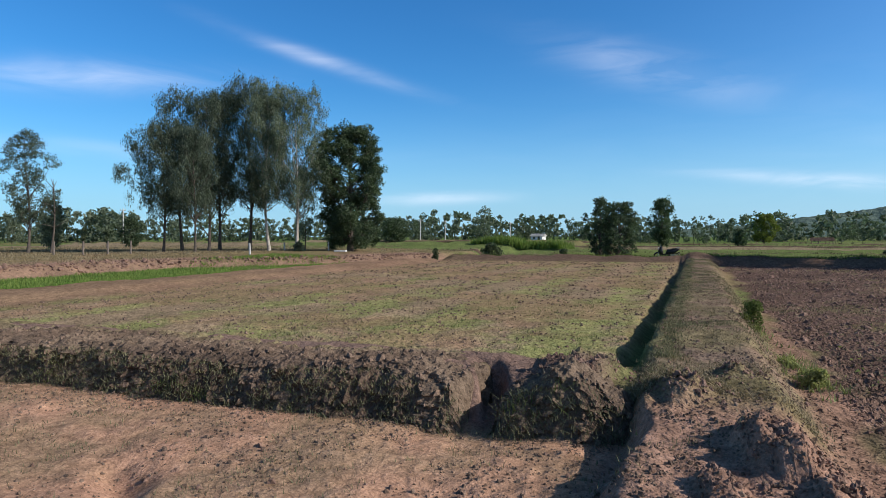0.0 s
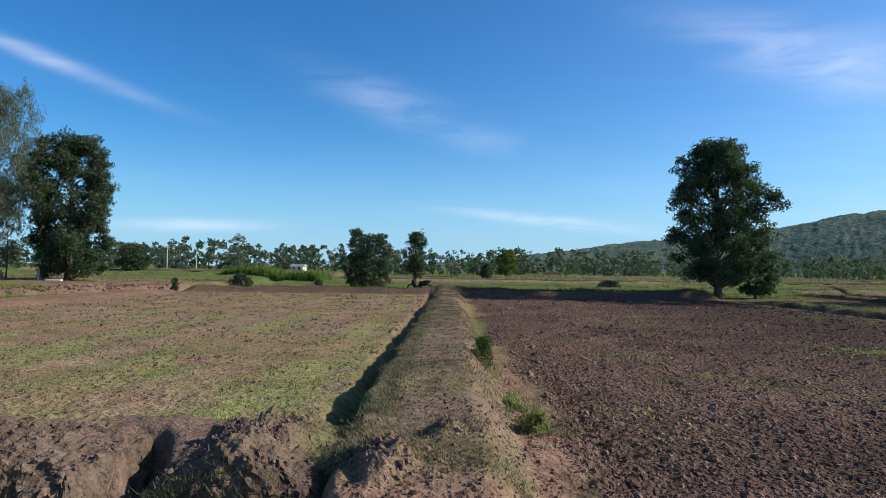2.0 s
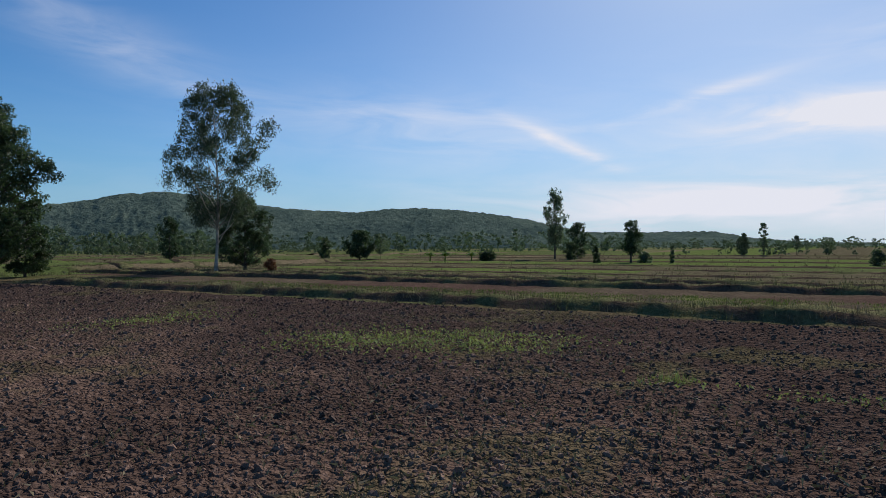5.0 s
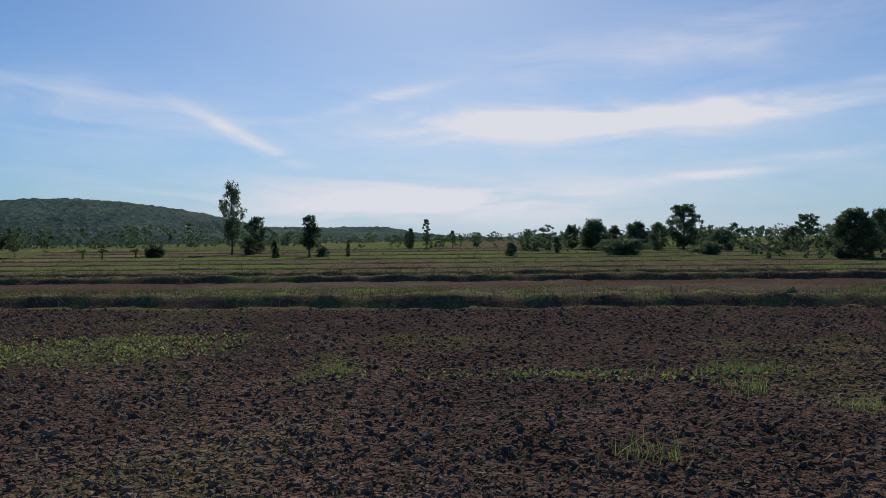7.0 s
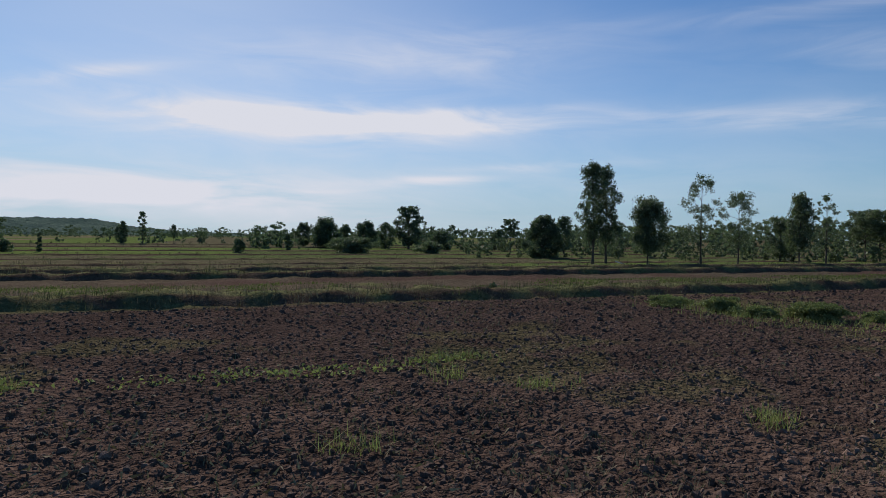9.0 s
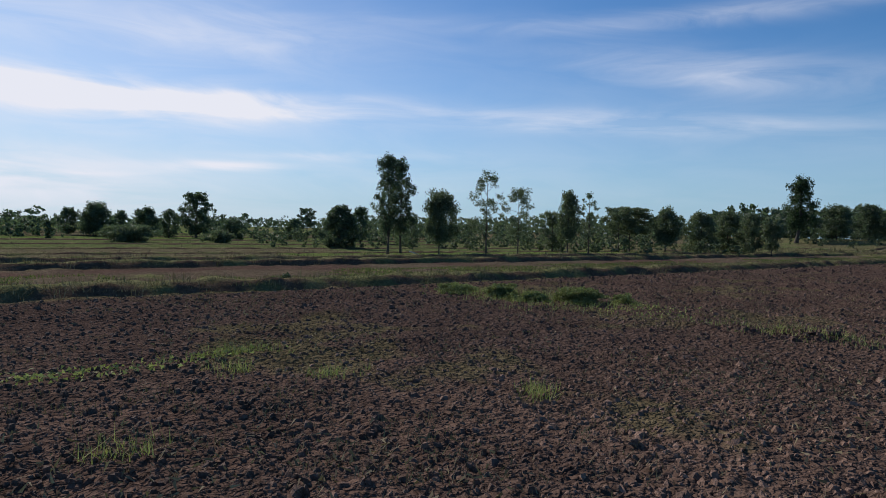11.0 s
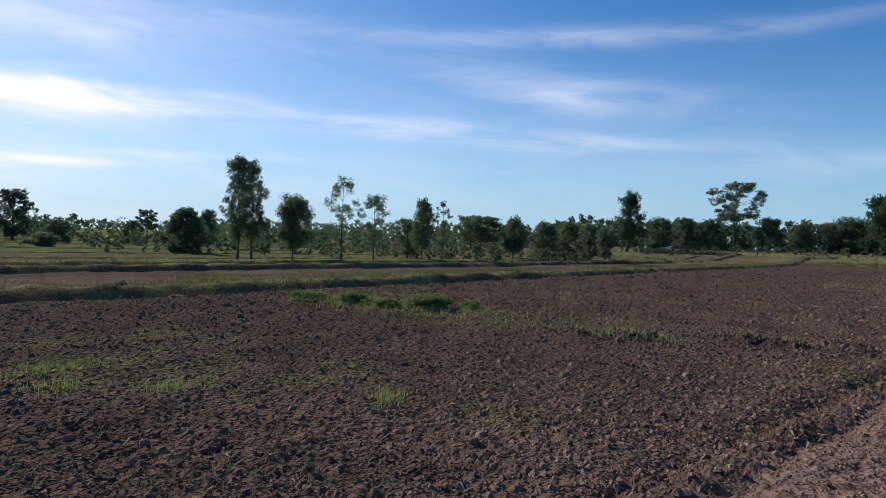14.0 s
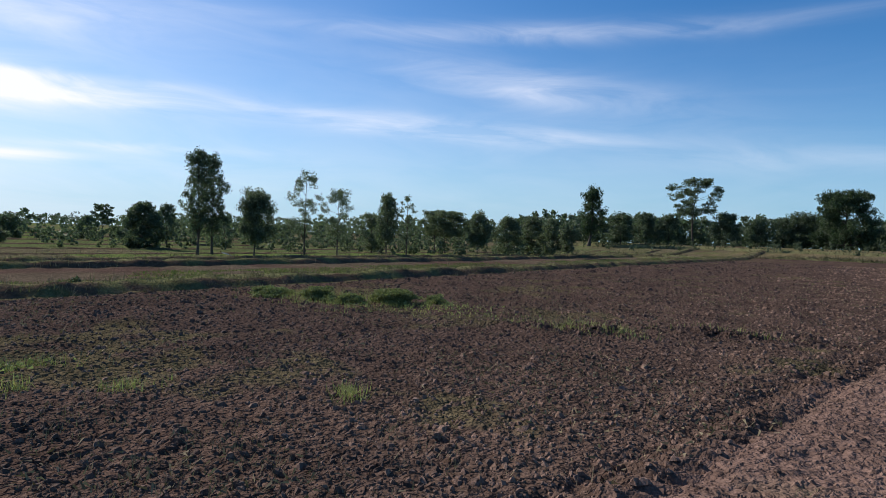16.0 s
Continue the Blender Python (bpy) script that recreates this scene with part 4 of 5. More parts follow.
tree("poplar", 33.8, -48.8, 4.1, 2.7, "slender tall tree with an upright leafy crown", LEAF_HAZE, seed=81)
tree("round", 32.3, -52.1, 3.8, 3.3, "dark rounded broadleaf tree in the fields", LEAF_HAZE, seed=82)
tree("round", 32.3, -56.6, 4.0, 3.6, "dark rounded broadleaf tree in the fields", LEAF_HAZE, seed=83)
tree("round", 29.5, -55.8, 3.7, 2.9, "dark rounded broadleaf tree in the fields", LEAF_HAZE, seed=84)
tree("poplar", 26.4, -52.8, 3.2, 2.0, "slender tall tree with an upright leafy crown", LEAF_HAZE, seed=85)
tree("slim", 43.4, -97.8, 9.8, 4.7, "upright tree with a narrow dark crown", LEAF_DARK, lean=-0.06, lumpy=2.0, seed=86)
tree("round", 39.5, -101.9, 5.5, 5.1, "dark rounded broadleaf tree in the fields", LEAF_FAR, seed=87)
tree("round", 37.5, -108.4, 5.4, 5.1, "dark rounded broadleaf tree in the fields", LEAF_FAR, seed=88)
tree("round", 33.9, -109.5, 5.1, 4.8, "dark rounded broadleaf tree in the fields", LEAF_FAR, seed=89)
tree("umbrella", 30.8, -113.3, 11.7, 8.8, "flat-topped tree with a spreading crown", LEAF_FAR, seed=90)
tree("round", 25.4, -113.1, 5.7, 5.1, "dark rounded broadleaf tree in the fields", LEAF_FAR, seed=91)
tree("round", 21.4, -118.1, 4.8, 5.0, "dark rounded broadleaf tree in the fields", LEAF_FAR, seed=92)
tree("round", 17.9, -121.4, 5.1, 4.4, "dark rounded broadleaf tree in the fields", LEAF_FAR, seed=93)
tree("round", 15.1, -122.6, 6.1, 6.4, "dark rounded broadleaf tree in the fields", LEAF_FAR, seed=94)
tree("broad", 8.8, -119.5, 9.5, 9.9, "broadleaf tree with a wide dark crown", LEAF_DARK, seed=95)
tree("euca", -36.3, 41.5, 13.2, 5.4, "tall eucalyptus with dark drooping foliage", LEAF_EUCA, seed=96)


# ---- smaller things ----
def place(ob, x, y, turn=0.0, lift=0.0):
    ob.location = (x, y, float(height(np.array([x]), np.array([y]))[0]) + lift)
    ob.rotation_euler = (0, 0, radians(turn))
    return ob


def part(name, bm, mat, parent, label="", smooth=False):
    me = bpy.data.meshes.new(name)
    for f in bm.faces:
        f.smooth = smooth
    bm.to_mesh(me)
    bm.free()
    me.materials.append(mat)
    return child(name, me, parent, label)


def box(sx, sy, sz, x=0, y=0, z=0, bevel=0.0, rot=None):
    bm = bmesh.new()
    bmesh.ops.create_cube(bm, size=1.0, matrix=Matrix.Diagonal((sx, sy, sz, 1)))
    if bevel:
        bmesh.ops.bevel(bm, geom=bm.edges[:], offset=bevel, segments=2, affect="EDGES", profile=0.5)
    m = Matrix.Translation((x, y, z))
    if rot:
        m = m @ pose(0, 0, 0, *rot)
    bmesh.ops.transform(bm, matrix=m, verts=bm.verts)
    return bm


def rod(a, b, r0, r1=None, sides=10):
    v, f = tube([a, ((np.array(a) + np.array(b)) / 2), b], [r0, (r0 + (r1 or r0)) / 2, r1 or r0], sides)
    bm = bmesh.new()
    vs = [bm.verts.new(q) for q in v]
    for q in f:
        bm.faces.new([vs[i] for i in q])
    bm.faces.new(vs[:sides][::-1])
    bm.faces.new(vs[-sides:])
    return bm


def ring(r, thick, x, y, z, n=22, m=8):
    """A tyre or a rim in the x-z plane."""
    bm = bmesh.new()
    rows = []
    for i in range(n):
        a = 2 * math.pi * i / n
        rows.append([bm.verts.new((x + (r + thick * math.cos(b)) * math.cos(a), y + thick * math.sin(b), z + (r + thick * math.cos(b)) * math.sin(a))) for b in (2 * math.pi * j / m for j in range(m))])
    for i in range(n):
        for j in range(m):
            bm.faces.new((rows[i][j], rows[(i + 1) % n][j], rows[(i + 1) % n][(j + 1) % m], rows[i][(j + 1) % m]))
    return bm


def hull(outline, width, taper=0.8):
    """A body panel: an outline in x and z, thick across y and drawn in at its sides."""
    bm = bmesh.new()
    mid = np.mean(outline, 0)
    layers = []
    for y, s in ((-width / 2, taper), (-width / 4, 1.0), (width / 4, 1.0), (width / 2, taper)):
        layers.append([bm.verts.new((mid[0] + (px - mid[0]) * s, y, mid[1] + (pz - mid[1]) * s)) for px, pz in outline])
    n = len(outline)
    for a, b in zip(layers, layers[1:]):
        for i in range(n):
            bm.faces.new((a[i], a[(i + 1) % n], b[(i + 1) % n], b[i]))
    bm.faces.new(layers[0][::-1])
    bm.faces.new(layers[-1])
    bmesh.ops.recalc_face_normals(bm, faces=bm.faces)
    return bm


def motorbike(x, y):
    bike = tagged(place(new("motorbike"), x, y, 4), "black motor scooter parked on the grass by a bund", "motorbike")
    for nm, wx in (("front_wheel", -0.64), ("rear_wheel", 0.62)):
        wheel = part(nm, ring(0.215, 0.02, wx, 0, 0.28, 22, 6), STEEL, bike, "grey metal rim", True)
        part("tyre", ring(0.245, 0.048, wx, 0, 0.28), RUBBER, wheel, "black rubber tyre", True)
        for s in range(5):
            a = s * 2 * math.pi / 5
            part("spoke", rod((wx, 0, 0.28), (wx + 0.21 * math.cos(a), 0, 0.28 + 0.21 * math.sin(a)), 0.016, 0.012, 6), STEEL, wheel)
        part("hub", rod((wx, -0.06, 0.28), (wx, 0.06, 0.28), 0.05, 0.05, 12), STEEL, wheel)
    part("front_fork", rod((-0.64, -0.07, 0.28), (-0.42, -0.06, 0.92), 0.025), STEEL, bike)
    part("front_fork", rod((-0.64, 0.07, 0.28), (-0.42, 0.06, 0.92), 0.025), STEEL, bike)
    part("front_mudguard", hull([(-0.95, 0.36), (-0.86, 0.52), (-0.68, 0.6), (-0.46, 0.55), (-0.42, 0.48), (-0.64, 0.54), (-0.82, 0.46)], 0.13), BLACK_PAINT, bike, "", True)
    part("front_cowl", hull([(-0.62, 0.6), (-0.56, 0.86), (-0.44, 1.0), (-0.34, 0.98), (-0.3, 0.7), (-0.22, 0.42), (-0.34, 0.36), (-0.46, 0.46)], 0.34), BLACK_PAINT, bike, "", True)
    part("footboard", hull([(-0.34, 0.3), (-0.3, 0.44), (-0.05, 0.5), (0.24, 0.46), (0.3, 0.3), (0.0, 0.24)], 0.3), BLACK_PAINT, bike)
    part("rear_body", hull([(-0.08, 0.5), (0.02, 0.72), (0.35, 0.78), (0.74, 0.84), (0.92, 0.86), (0.86, 0.72), (0.66, 0.58), (0.4, 0.46), (0.16, 0.42)], 0.32), BLACK_PAINT, bike, "", True)
    part("seat", hull([(-0.06, 0.72), (0.02, 0.79), (0.28, 0.8), (0.4, 0.87), (0.72, 0.9), (0.78, 0.85), (0.4, 0.78), (0.1, 0.72)], 0.27), SEAT_VINYL, bike, "black vinyl seat", True)
    part("engine", hull([(0.14, 0.22), (0.16, 0.42), (0.6, 0.42), (0.7, 0.32), (0.6, 0.2)], 0.22), STEEL, bike)
    part("exhaust", rod((0.28, 0.16, 0.24), (0.9, 0.17, 0.4), 0.045, 0.06), STEEL, bike, "grey steel exhaust pipe", True)
    part("handlebar", rod((-0.42, -0.34, 0.99), (-0.42, 0.34, 0.99), 0.018), STEEL, bike)
    for s in (-1, 1):
        part("grip", rod((-0.42, s * 0.26, 0.99), (-0.39, s * 0.37, 0.99), 0.025), RUBBER, bike)
        stalk = part("mirror_stalk", rod((-0.42, s * 0.24, 1.0), (-0.4, s * 0.34, 1.17), 0.01), STEEL, bike)
        part("mirror", box(0.03, 0.12, 0.08, -0.4, s * 0.36, 1.2, 0.012), BLACK_PAINT, stalk)
    part("headlight", box(0.06, 0.2, 0.12, -0.59, 0, 0.86, 0.025), LAMP_GLASS, bike, "clear headlight")
    part("tail_light", box(0.05, 0.18, 0.07, 0.93, 0, 0.82, 0.02), RED_GLASS, bike, "red tail light")
    part("grab_rail", rod((0.6, 0.0, 0.88), (0.95, 0.0, 0.95), 0.018), STEEL, bike)
    part("rear_mudguard", hull([(0.72, 0.6), (0.9, 0.6), (1.0, 0.4), (0.95, 0.38), (0.84, 0.52)], 0.12), RUBBER, bike)
    part("side_stand", rod((0.05, -0.1, 0.28), (0.1, -0.3, 0.0), 0.016), STEEL, bike)
    return bike


def fence_post(x, y, h, lean):
    ob = tagged(place(new("fence_post"), x, y, 10, -0.1), "short weathered white concrete fence post in the grass", "post", "fence posts along the bank")
    part("shaft", box(0.1, 0.1, h + 0.1, 0, 0, (h + 0.1) / 2, 0.015, (lean, 0, 0)), CONCRETE, ob)
    part("cap", box(0.08, 0.08, 0.05, 0, -math.sin(radians(lean)) * h, h + 0.1, 0.015), CONCRETE, ob)


def utility_pole(x, y, h):
    ob = tagged(place(new("utility_pole"), x, y, 20, -0.2), "slim grey concrete utility pole with a crossarm", "pole", "utility poles behind the fields")
    part("shaft", rod((0, 0, 0), (0, 0, h + 0.2), 0.1, 0.07), CONCRETE, ob)
    part("crossarm", box(0.9, 0.07, 0.07, 0, 0, h - 0.1), CONCRETE, ob)
    for s in (-0.38, 0, 0.38):
        part("insulator", rod((s, 0, h - 0.05), (s, 0, h + 0.16), 0.05, 0.03), CONCRETE, ob)


def farm_house(x, y):
    ob = tagged(place(new("farm_house"), x, y, -12, 0.0), "low whitewashed farm house with a pale sheet roof", "house")
    part("wall", box(4.6, 3.2, 1.9, 0, 0, 0.95), WHITEWASH, ob)
    bm = bmesh.new()
    pts = [(-2.7, -2.0, 1.8), (2.7, -2.0, 1.8), (2.7, 0, 2.7), (-2.7, 0, 2.7), (2.7, 2.0, 1.8), (-2.7, 2.0, 1.8)]
    vs = [bm.verts.new(p) for p in pts]
    for f in ((0, 1, 2, 3), (3, 2, 4, 5), (0, 3, 5), (1, 4, 2)):
        bm.faces.new([vs[i] for i in f])
    bmesh.ops.solidify(bm, geom=bm.faces[:], thickness=0.06)
    part("roof", bm, CONCRETE, ob, "pale grey sheet roof")
    part("door", box(0.8, 0.06, 1.6, 0.9, -1.62, 0.85), DARK_GAP, ob)
    part("window", box(0.8, 0.06, 0.7, -1.0, -1.62, 1.15), DARK_GAP, ob)


def field_shed(x, y):
    ob = tagged(place(new("field_shed"), x, y, -8, 0), "low open field shed with a weathered brown roof", "shed")
    for px in (-3.2, -1.1, 1.1, 3.2):
        for py in (-1.2, 1.2):
            part("post", rod((px, py, -0.1), (px, py, 1.0), 0.08, 0.07, 8), OLD_WOOD, ob)
    bm = bmesh.new()
    vs = [bm.verts.new(p) for p in [(-3.8, -1.9, 0.8), (3.8, -1.9, 0.8), (3.4, 0, 1.5), (-3.4, 0, 1.5), (3.8, 1.9, 0.8), (-3.8, 1.9, 0.8)]]
    for f in ((0, 1, 2, 3), (3, 2, 4, 5)):
        bm.faces.new([vs[i] for i in f])
    bmesh.ops.solidify(bm, geom=bm.faces[:], thickness=0.12)
    part("roof", bm, THATCH, ob, "brown thatched roof")


def banana_plant(x, y, h, seed):
    rng = rng_of(seed)
    ob = tagged(place(new("banana_plant"), x, y, 0, -0.05), "banana plant with long arching green leaves", "plant", "banana plants in the far field")
    part("stem", rod((0, 0, 0), (0.03, 0, h * 0.55), 0.1, 0.06, 8), CANE, ob)
    for i in range(8):
        a, reach = i * 0.8 + rng.uniform(-0.3, 0.3), h * rng.uniform(0.55, 0.85)
        bm = bmesh.new()
        rows = []
        for k in np.linspace(0, 1, 6):
            r, z = reach * k, h * 0.5 + h * (0.75 * k - 0.75 * k * k) * rng.uniform(0.9, 1.1) + 0.1 * h * (i % 3)
            wd = 0.17 * h * math.sin(math.pi * min(0.08 + 0.9 * k, 1)) + 0.02
            c, s = math.cos(a), math.sin(a)
            rows.append([bm.verts.new((r * c - o * s, r * s + o * c, z - abs(o) * 0.4)) for o in (-wd, 0, wd)])
        for p, q in zip(rows, rows[1:]):
            for j in (0, 1):
                bm.faces.new((p[j], p[j + 1], q[j + 1], q[j]))
        part("leaf", bm, CANE, ob)


def dead_tree(x, y, h, seed):
    rng = rng_of(seed)
    ob = tagged(place(new("dead_tree"), x, y, 0, -0.1), "bare leafless dead tree with thin upright branches", "tree")
    k = np.linspace(0, 1, 7)
    trunk = np.stack([0.1 * h * k, 0.03 * h * np.sin(4 * k), k * h], -1)
    child("trunk", join_tubes("trunk", [tube(trunk, 0.09 * (1 - 0.85 * k), 7)], BARK), ob)
    for i in range(9):
        t = rng.uniform(0.35, 0.95)
        a = np.array([np.interp(t, k, trunk[:, c]) for c in range(3)])
        b = a + (rng.normal() * 0.1 * h, rng.normal() * 0.1 * h, rng.uniform(0.04, 0.16) * h)
        child("branch", join_tubes("branch", [tube([a, (a + b) / 2 + (0, 0, 0.03), b], [0.03, 0.02, 0.008], 5)], BARK), ob)


def plastic_sheet(x, y):
    bm = bmesh.new()
    rng = rng_of(4)
    g = [[bm.verts.new((i * 0.16 - 0.4, j * 0.1 - 0.2, 0.06 + 0.05 * i * (i > 1) + rng.uniform(-0.03, 0.05))) for j in range(5)] for i in range(6)]
    for i in range(5):
        for j in range(4):
            bm.faces.new((g[i][j], g[i + 1][j], g[i + 1][j + 1], g[i][j + 1]))
    bmesh.ops.solidify(bm, geom=bm.faces[:], thickness=0.01)
    me = bpy.data.meshes.new("plastic_sheet")
    bm.to_mesh(me)
    bm.free()
    me.materials.append(SHEET)
    tagged(place(new("plastic_sheet", me), x, y, 60, 0.0), "crumpled white plastic sheet caught on a field bank", "sheet")


motorbike(-2.14, 50.5)
for px, py, ph, pl in ((-27.6, 34.4, 0.85, 2), (-27.4, 43.8, 0.68, -3), (-31.4, 43.5, 0.64, 4)):
    fence_post(px, py, ph, pl)
for px, py, ph in ((-52.97, 119.8, 4.6), (-48.27, 121.8, 4.4), (-35.65, 126.1, 4.0), (-82.4, 72.9, 5.6)):
    utility_pole(px, py, ph)
farm_house(-32.6, 138.0)
bpy.data.objects["farm_house"].scale = (0.6, 0.6, 0.6)
field_shed(21.9, 138.3)
bpy.data.objects["field_shed"].scale = (0.55, 0.55, 0.9)
for i, (px, py, ph) in enumerate(((68.0, 45.5, 1.3), (69.0, 43.9, 1.35), (70.6, 41.0, 1.3))):
    banana_plant(px, py, ph, 40 + i)
for px, py in ((-38.0, 28.3), (-36.9, 29.5), (-36.0, 30.6), (-35.1, 31.6)):
    ob = tagged(place(new("wooden_post"), px, py, 25, -0.1), "dark weathered wooden fence post on dry land", "post", "wooden posts near the grove")
    part("shaft", rod((0, 0, 0), (0.03, 0.01, 0.95), 0.07, 0.055, 8), OLD_WOOD, ob)
    part("cut_top", rod((0.03, 0.01, 0.94), (0.031, 0.011, 0.97), 0.05, 0.035, 8), OLD_WOOD, ob)
dead_tree(-43.4, 32.1, 5.4, 9)
plastic_sheet(33.4, -21.2)
slab = tagged(place(new("concrete_slab"), -25.4, 42.3, 15, -0.02), "flat pale concrete slab lying in the grass", "slab")
part("plate", box(0.9, 0.5, 0.12, 0, 0, 0.06, 0.02), CONCRETE, slab)
tree("bushy", 0.92, 12.5, 0.58, 0.5, "small dark leafy bush at the foot of the bund", GRASS_GREEN, leaf_size=0.035, lumpy=2.0, seed=201, name="bush")
tree("bushy", 1.34, 8.75, 0.26, 0.34, "bright green leafy weed clump at the field edge", WEED, leaf_size=0.03, lumpy=2.5, seed=202, name="bush")
tree("bushy", 1.16, 9.9, 0.14, 0.4, "low green weeds at the field edge", WEED, leaf_size=0.03, lumpy=2.5, seed=203, name="bush")
tree("bushy", 32.3, 35.5, 1.0, 1.0, "small rust-red dry shrub by a field bank", LEAF_RED, seed=204, name="bush")
tree("bushy", -28.4, 41.2, 0.8, 0.9, "dark low shrub beside a eucalyptus trunk", LEAF_EUCA, seed=205, name="bush")
tree("bushy", 64.0, -11.4, 1.6, 4.6, "pale reedy bush among the eastern fields", LEAF_HAZE, seed=212, name="bush", lumpy=2.0)
tree("bushy", 60.5, -18.5, 1.2, 2.8, "pale reedy bush among the eastern fields", LEAF_HAZE, seed=213, name="bush", lumpy=2.0)
tree("bushy", 16.0, 65.0, 0.8, 2.0, "dark low heap of dry brush by a field bank", LEAF_EUCA, seed=214, name="bush", lumpy=2.2)
for bx, by, bh, bw, sd in ((17.9, -5.7, 0.42, 0.5, 206), (18.2, 3.9, 0.26, 0.5, 207), (18.0, 8.4, 0.2, 0.5, 208), (18.3, 14.6, 0.25, 0.7, 209), (17.9, 1.9, 0.2, 0.9, 210), (17.9, -1.0, 0.2, 0.7, 211)):
    tree("bushy", bx, by, bh, bw, "dark low shrub on the field bank", LEAF_EUCA, leaf_size=0.07, seed=sd, name="bush")


# ---- what covers the ground ----
def on_ground(x, y, lift=0.0):
    return np.stack([x, y, height(x, y) + lift], -1)


def blades(name, p, h, per, mat, seed, wide=0.012, lean=0.6, fan=0.05):
    """Tufts of grass at the points p, each of some narrow blades."""
    rng = rng_of(seed)
    n = len(p) * per
    root = np.repeat(p, per, 0) + np.concatenate([rng.normal(size=(n, 2)) * fan, np.zeros((n, 1))], 1)
    hh = np.repeat(np.broadcast_to(h, (len(p),)), per) * rng.uniform(0.5, 1.25, n)
    a, t = rng.uniform(0, 2 * math.pi, n), np.abs(rng.normal(size=n)) * lean
    tip = root + np.stack([np.cos(a) * t * hh, np.sin(a) * t * hh, hh], -1)
    side = np.stack([-np.sin(a), np.cos(a), 0 * a], -1) * (wide * rng.uniform(0.6, 1.4, n))[:, None]
    root[:, 2] -= 0.01
    v = np.stack([root - side, root + side, tip], 1).reshape(-1, 3)
    return new(name, grid_mesh(name, v, np.arange(len(v)).reshape(-1, 3), mat))


def around(n, seed, reach, power=0.8, least=0.7, x0=1.2, y0=1.6):
    """Places that lie denser near the start of the bund."""
    rng = rng_of(seed)
    r = least + reach * rng.uniform(0, 1, n) ** (1 / power)
    a = rng.uniform(0, 2 * math.pi, n)
    return x0 + r * np.cos(a), y0 + r * np.sin(a), r, rng


# clods of the ploughed field
x, y, r, rng = around(320000, 301, 72, 0.74, 3.0, 1.3, 1.8)
keep = (plough(x, y) > rng.uniform(0.25, 0.9, len(x))) & (y > -84) & (np.abs(np.degrees(np.arctan2(y - 1.8, x - 1.3)) + 10) < 112)
x, y, r = x[keep], y[keep], r[keep]
size = np.clip(np.exp(rng.normal(-3.82, 0.5, len(x))), 0.008, 0.055) * (0.72 + 0.027 * r)
red = (2.4 + 2.6 * fbm(x, y, 3.0, 2, 51) - (0.42 - 0.2 * step(1, 7, y)) * (x - 1)) > rng.uniform(-0.5, 1.5, len(x))
for pick, mat, label in ((~red, CLOD, "dark brown clods of ploughed soil"), (red, RED_CLOD, "reddish clods of ploughed soil")):
    c = on_ground(x[pick], y[pick], -0.08 * size[pick])
    tagged(new("soil_clods", lumps("soil_clods", c, size[pick], mat, 302, 0.66, 0.5, 0)), label, "soil", kind="stuff")

# crumbs on the yard, the road, the bund and the bank
x, y, r, rng = around(8000, 303, 16, 1.1, 1.0, -0.5, 2.0)
x, y = np.concatenate([x, rng.uniform(-1, 4.5, 6500)]), np.concatenate([y, -2 - 12 * rng.uniform(0, 1, 6500) ** 1.3])
bund_zone = (np.abs(x) < 1.3) & (y > 3) & (y < 30)
bank_zone = (y > 5.1) & (y < 5.6) & (x < -0.8)
yard_zone = (y < 5.6) & (x < 2.9)
keep = (bund_zone & (rng.uniform(0, 1, len(x)) < 0.8)) | bank_zone | (yard_zone & (fbm(x, y, 1.2, 3, 61) > -0.02 + 0.2 * rng.normal(size=len(x)))) | (y < 0)
keep &= plough(x, y) < 0.5
x, y = x[keep], y[keep]
size = np.minimum(np.exp(rng.normal(-4.5, 0.45, len(x))), 0.035)
tagged(new("earth_crumbs", lumps("earth_crumbs", on_ground(x, y, 0.3 * size), size, RED_CLOD, 304, 0.75, 0.4, 0)), "crumbled red earth on the yard and the bund", "soil", kind="stuff")
x = np.concatenate([rng.uniform(-0.5, 1.3, 9000), rng.uniform(-9, 0, 7000)])
y = np.concatenate([3.6 + 22 * rng.uniform(0, 1, 9000) ** 1.4, 5.5 - 2.6 * rng.uniform(0, 1, 7000) ** 1.7])
keep = fbm(x, y, 0.7, 3, 71) > -0.1
x, y = x[keep], y[keep]
size = np.minimum(np.exp(rng.normal(-4.75, 0.45, len(x))), 0.028)
tagged(new("earth_crumbs", lumps("earth_crumbs", on_ground(x, y, 0.3 * size), size, CLOD_MIX, 342, 0.75, 0.45, 0)), "small brown crumbs of earth on the bund and the yard", "soil", kind="stuff")
# dug lumps on the heaps at the end of the bund
rng = rng_of(305)
x = np.concatenate([rng.normal(hx, sx * 0.6, int(3600 * sx * sy) + 60) for hx, hy, sx, sy, hh in HEAPS])
y = np.concatenate([rng.normal(hy, sy * 0.6, int(3600 * sx * sy) + 60) for hx, hy, sx, sy, hh in HEAPS])
size = np.minimum(np.exp(rng.normal(-4.6, 0.5, len(x))), 0.035)
tagged(new("earth_lumps", lumps("earth_lumps", on_ground(x, y, 0.1 * size), size, RED_CLOD, 306, 0.85, 0.45, 0)), "dug lumps of red-brown earth on the bund", "soil", kind="stuff")

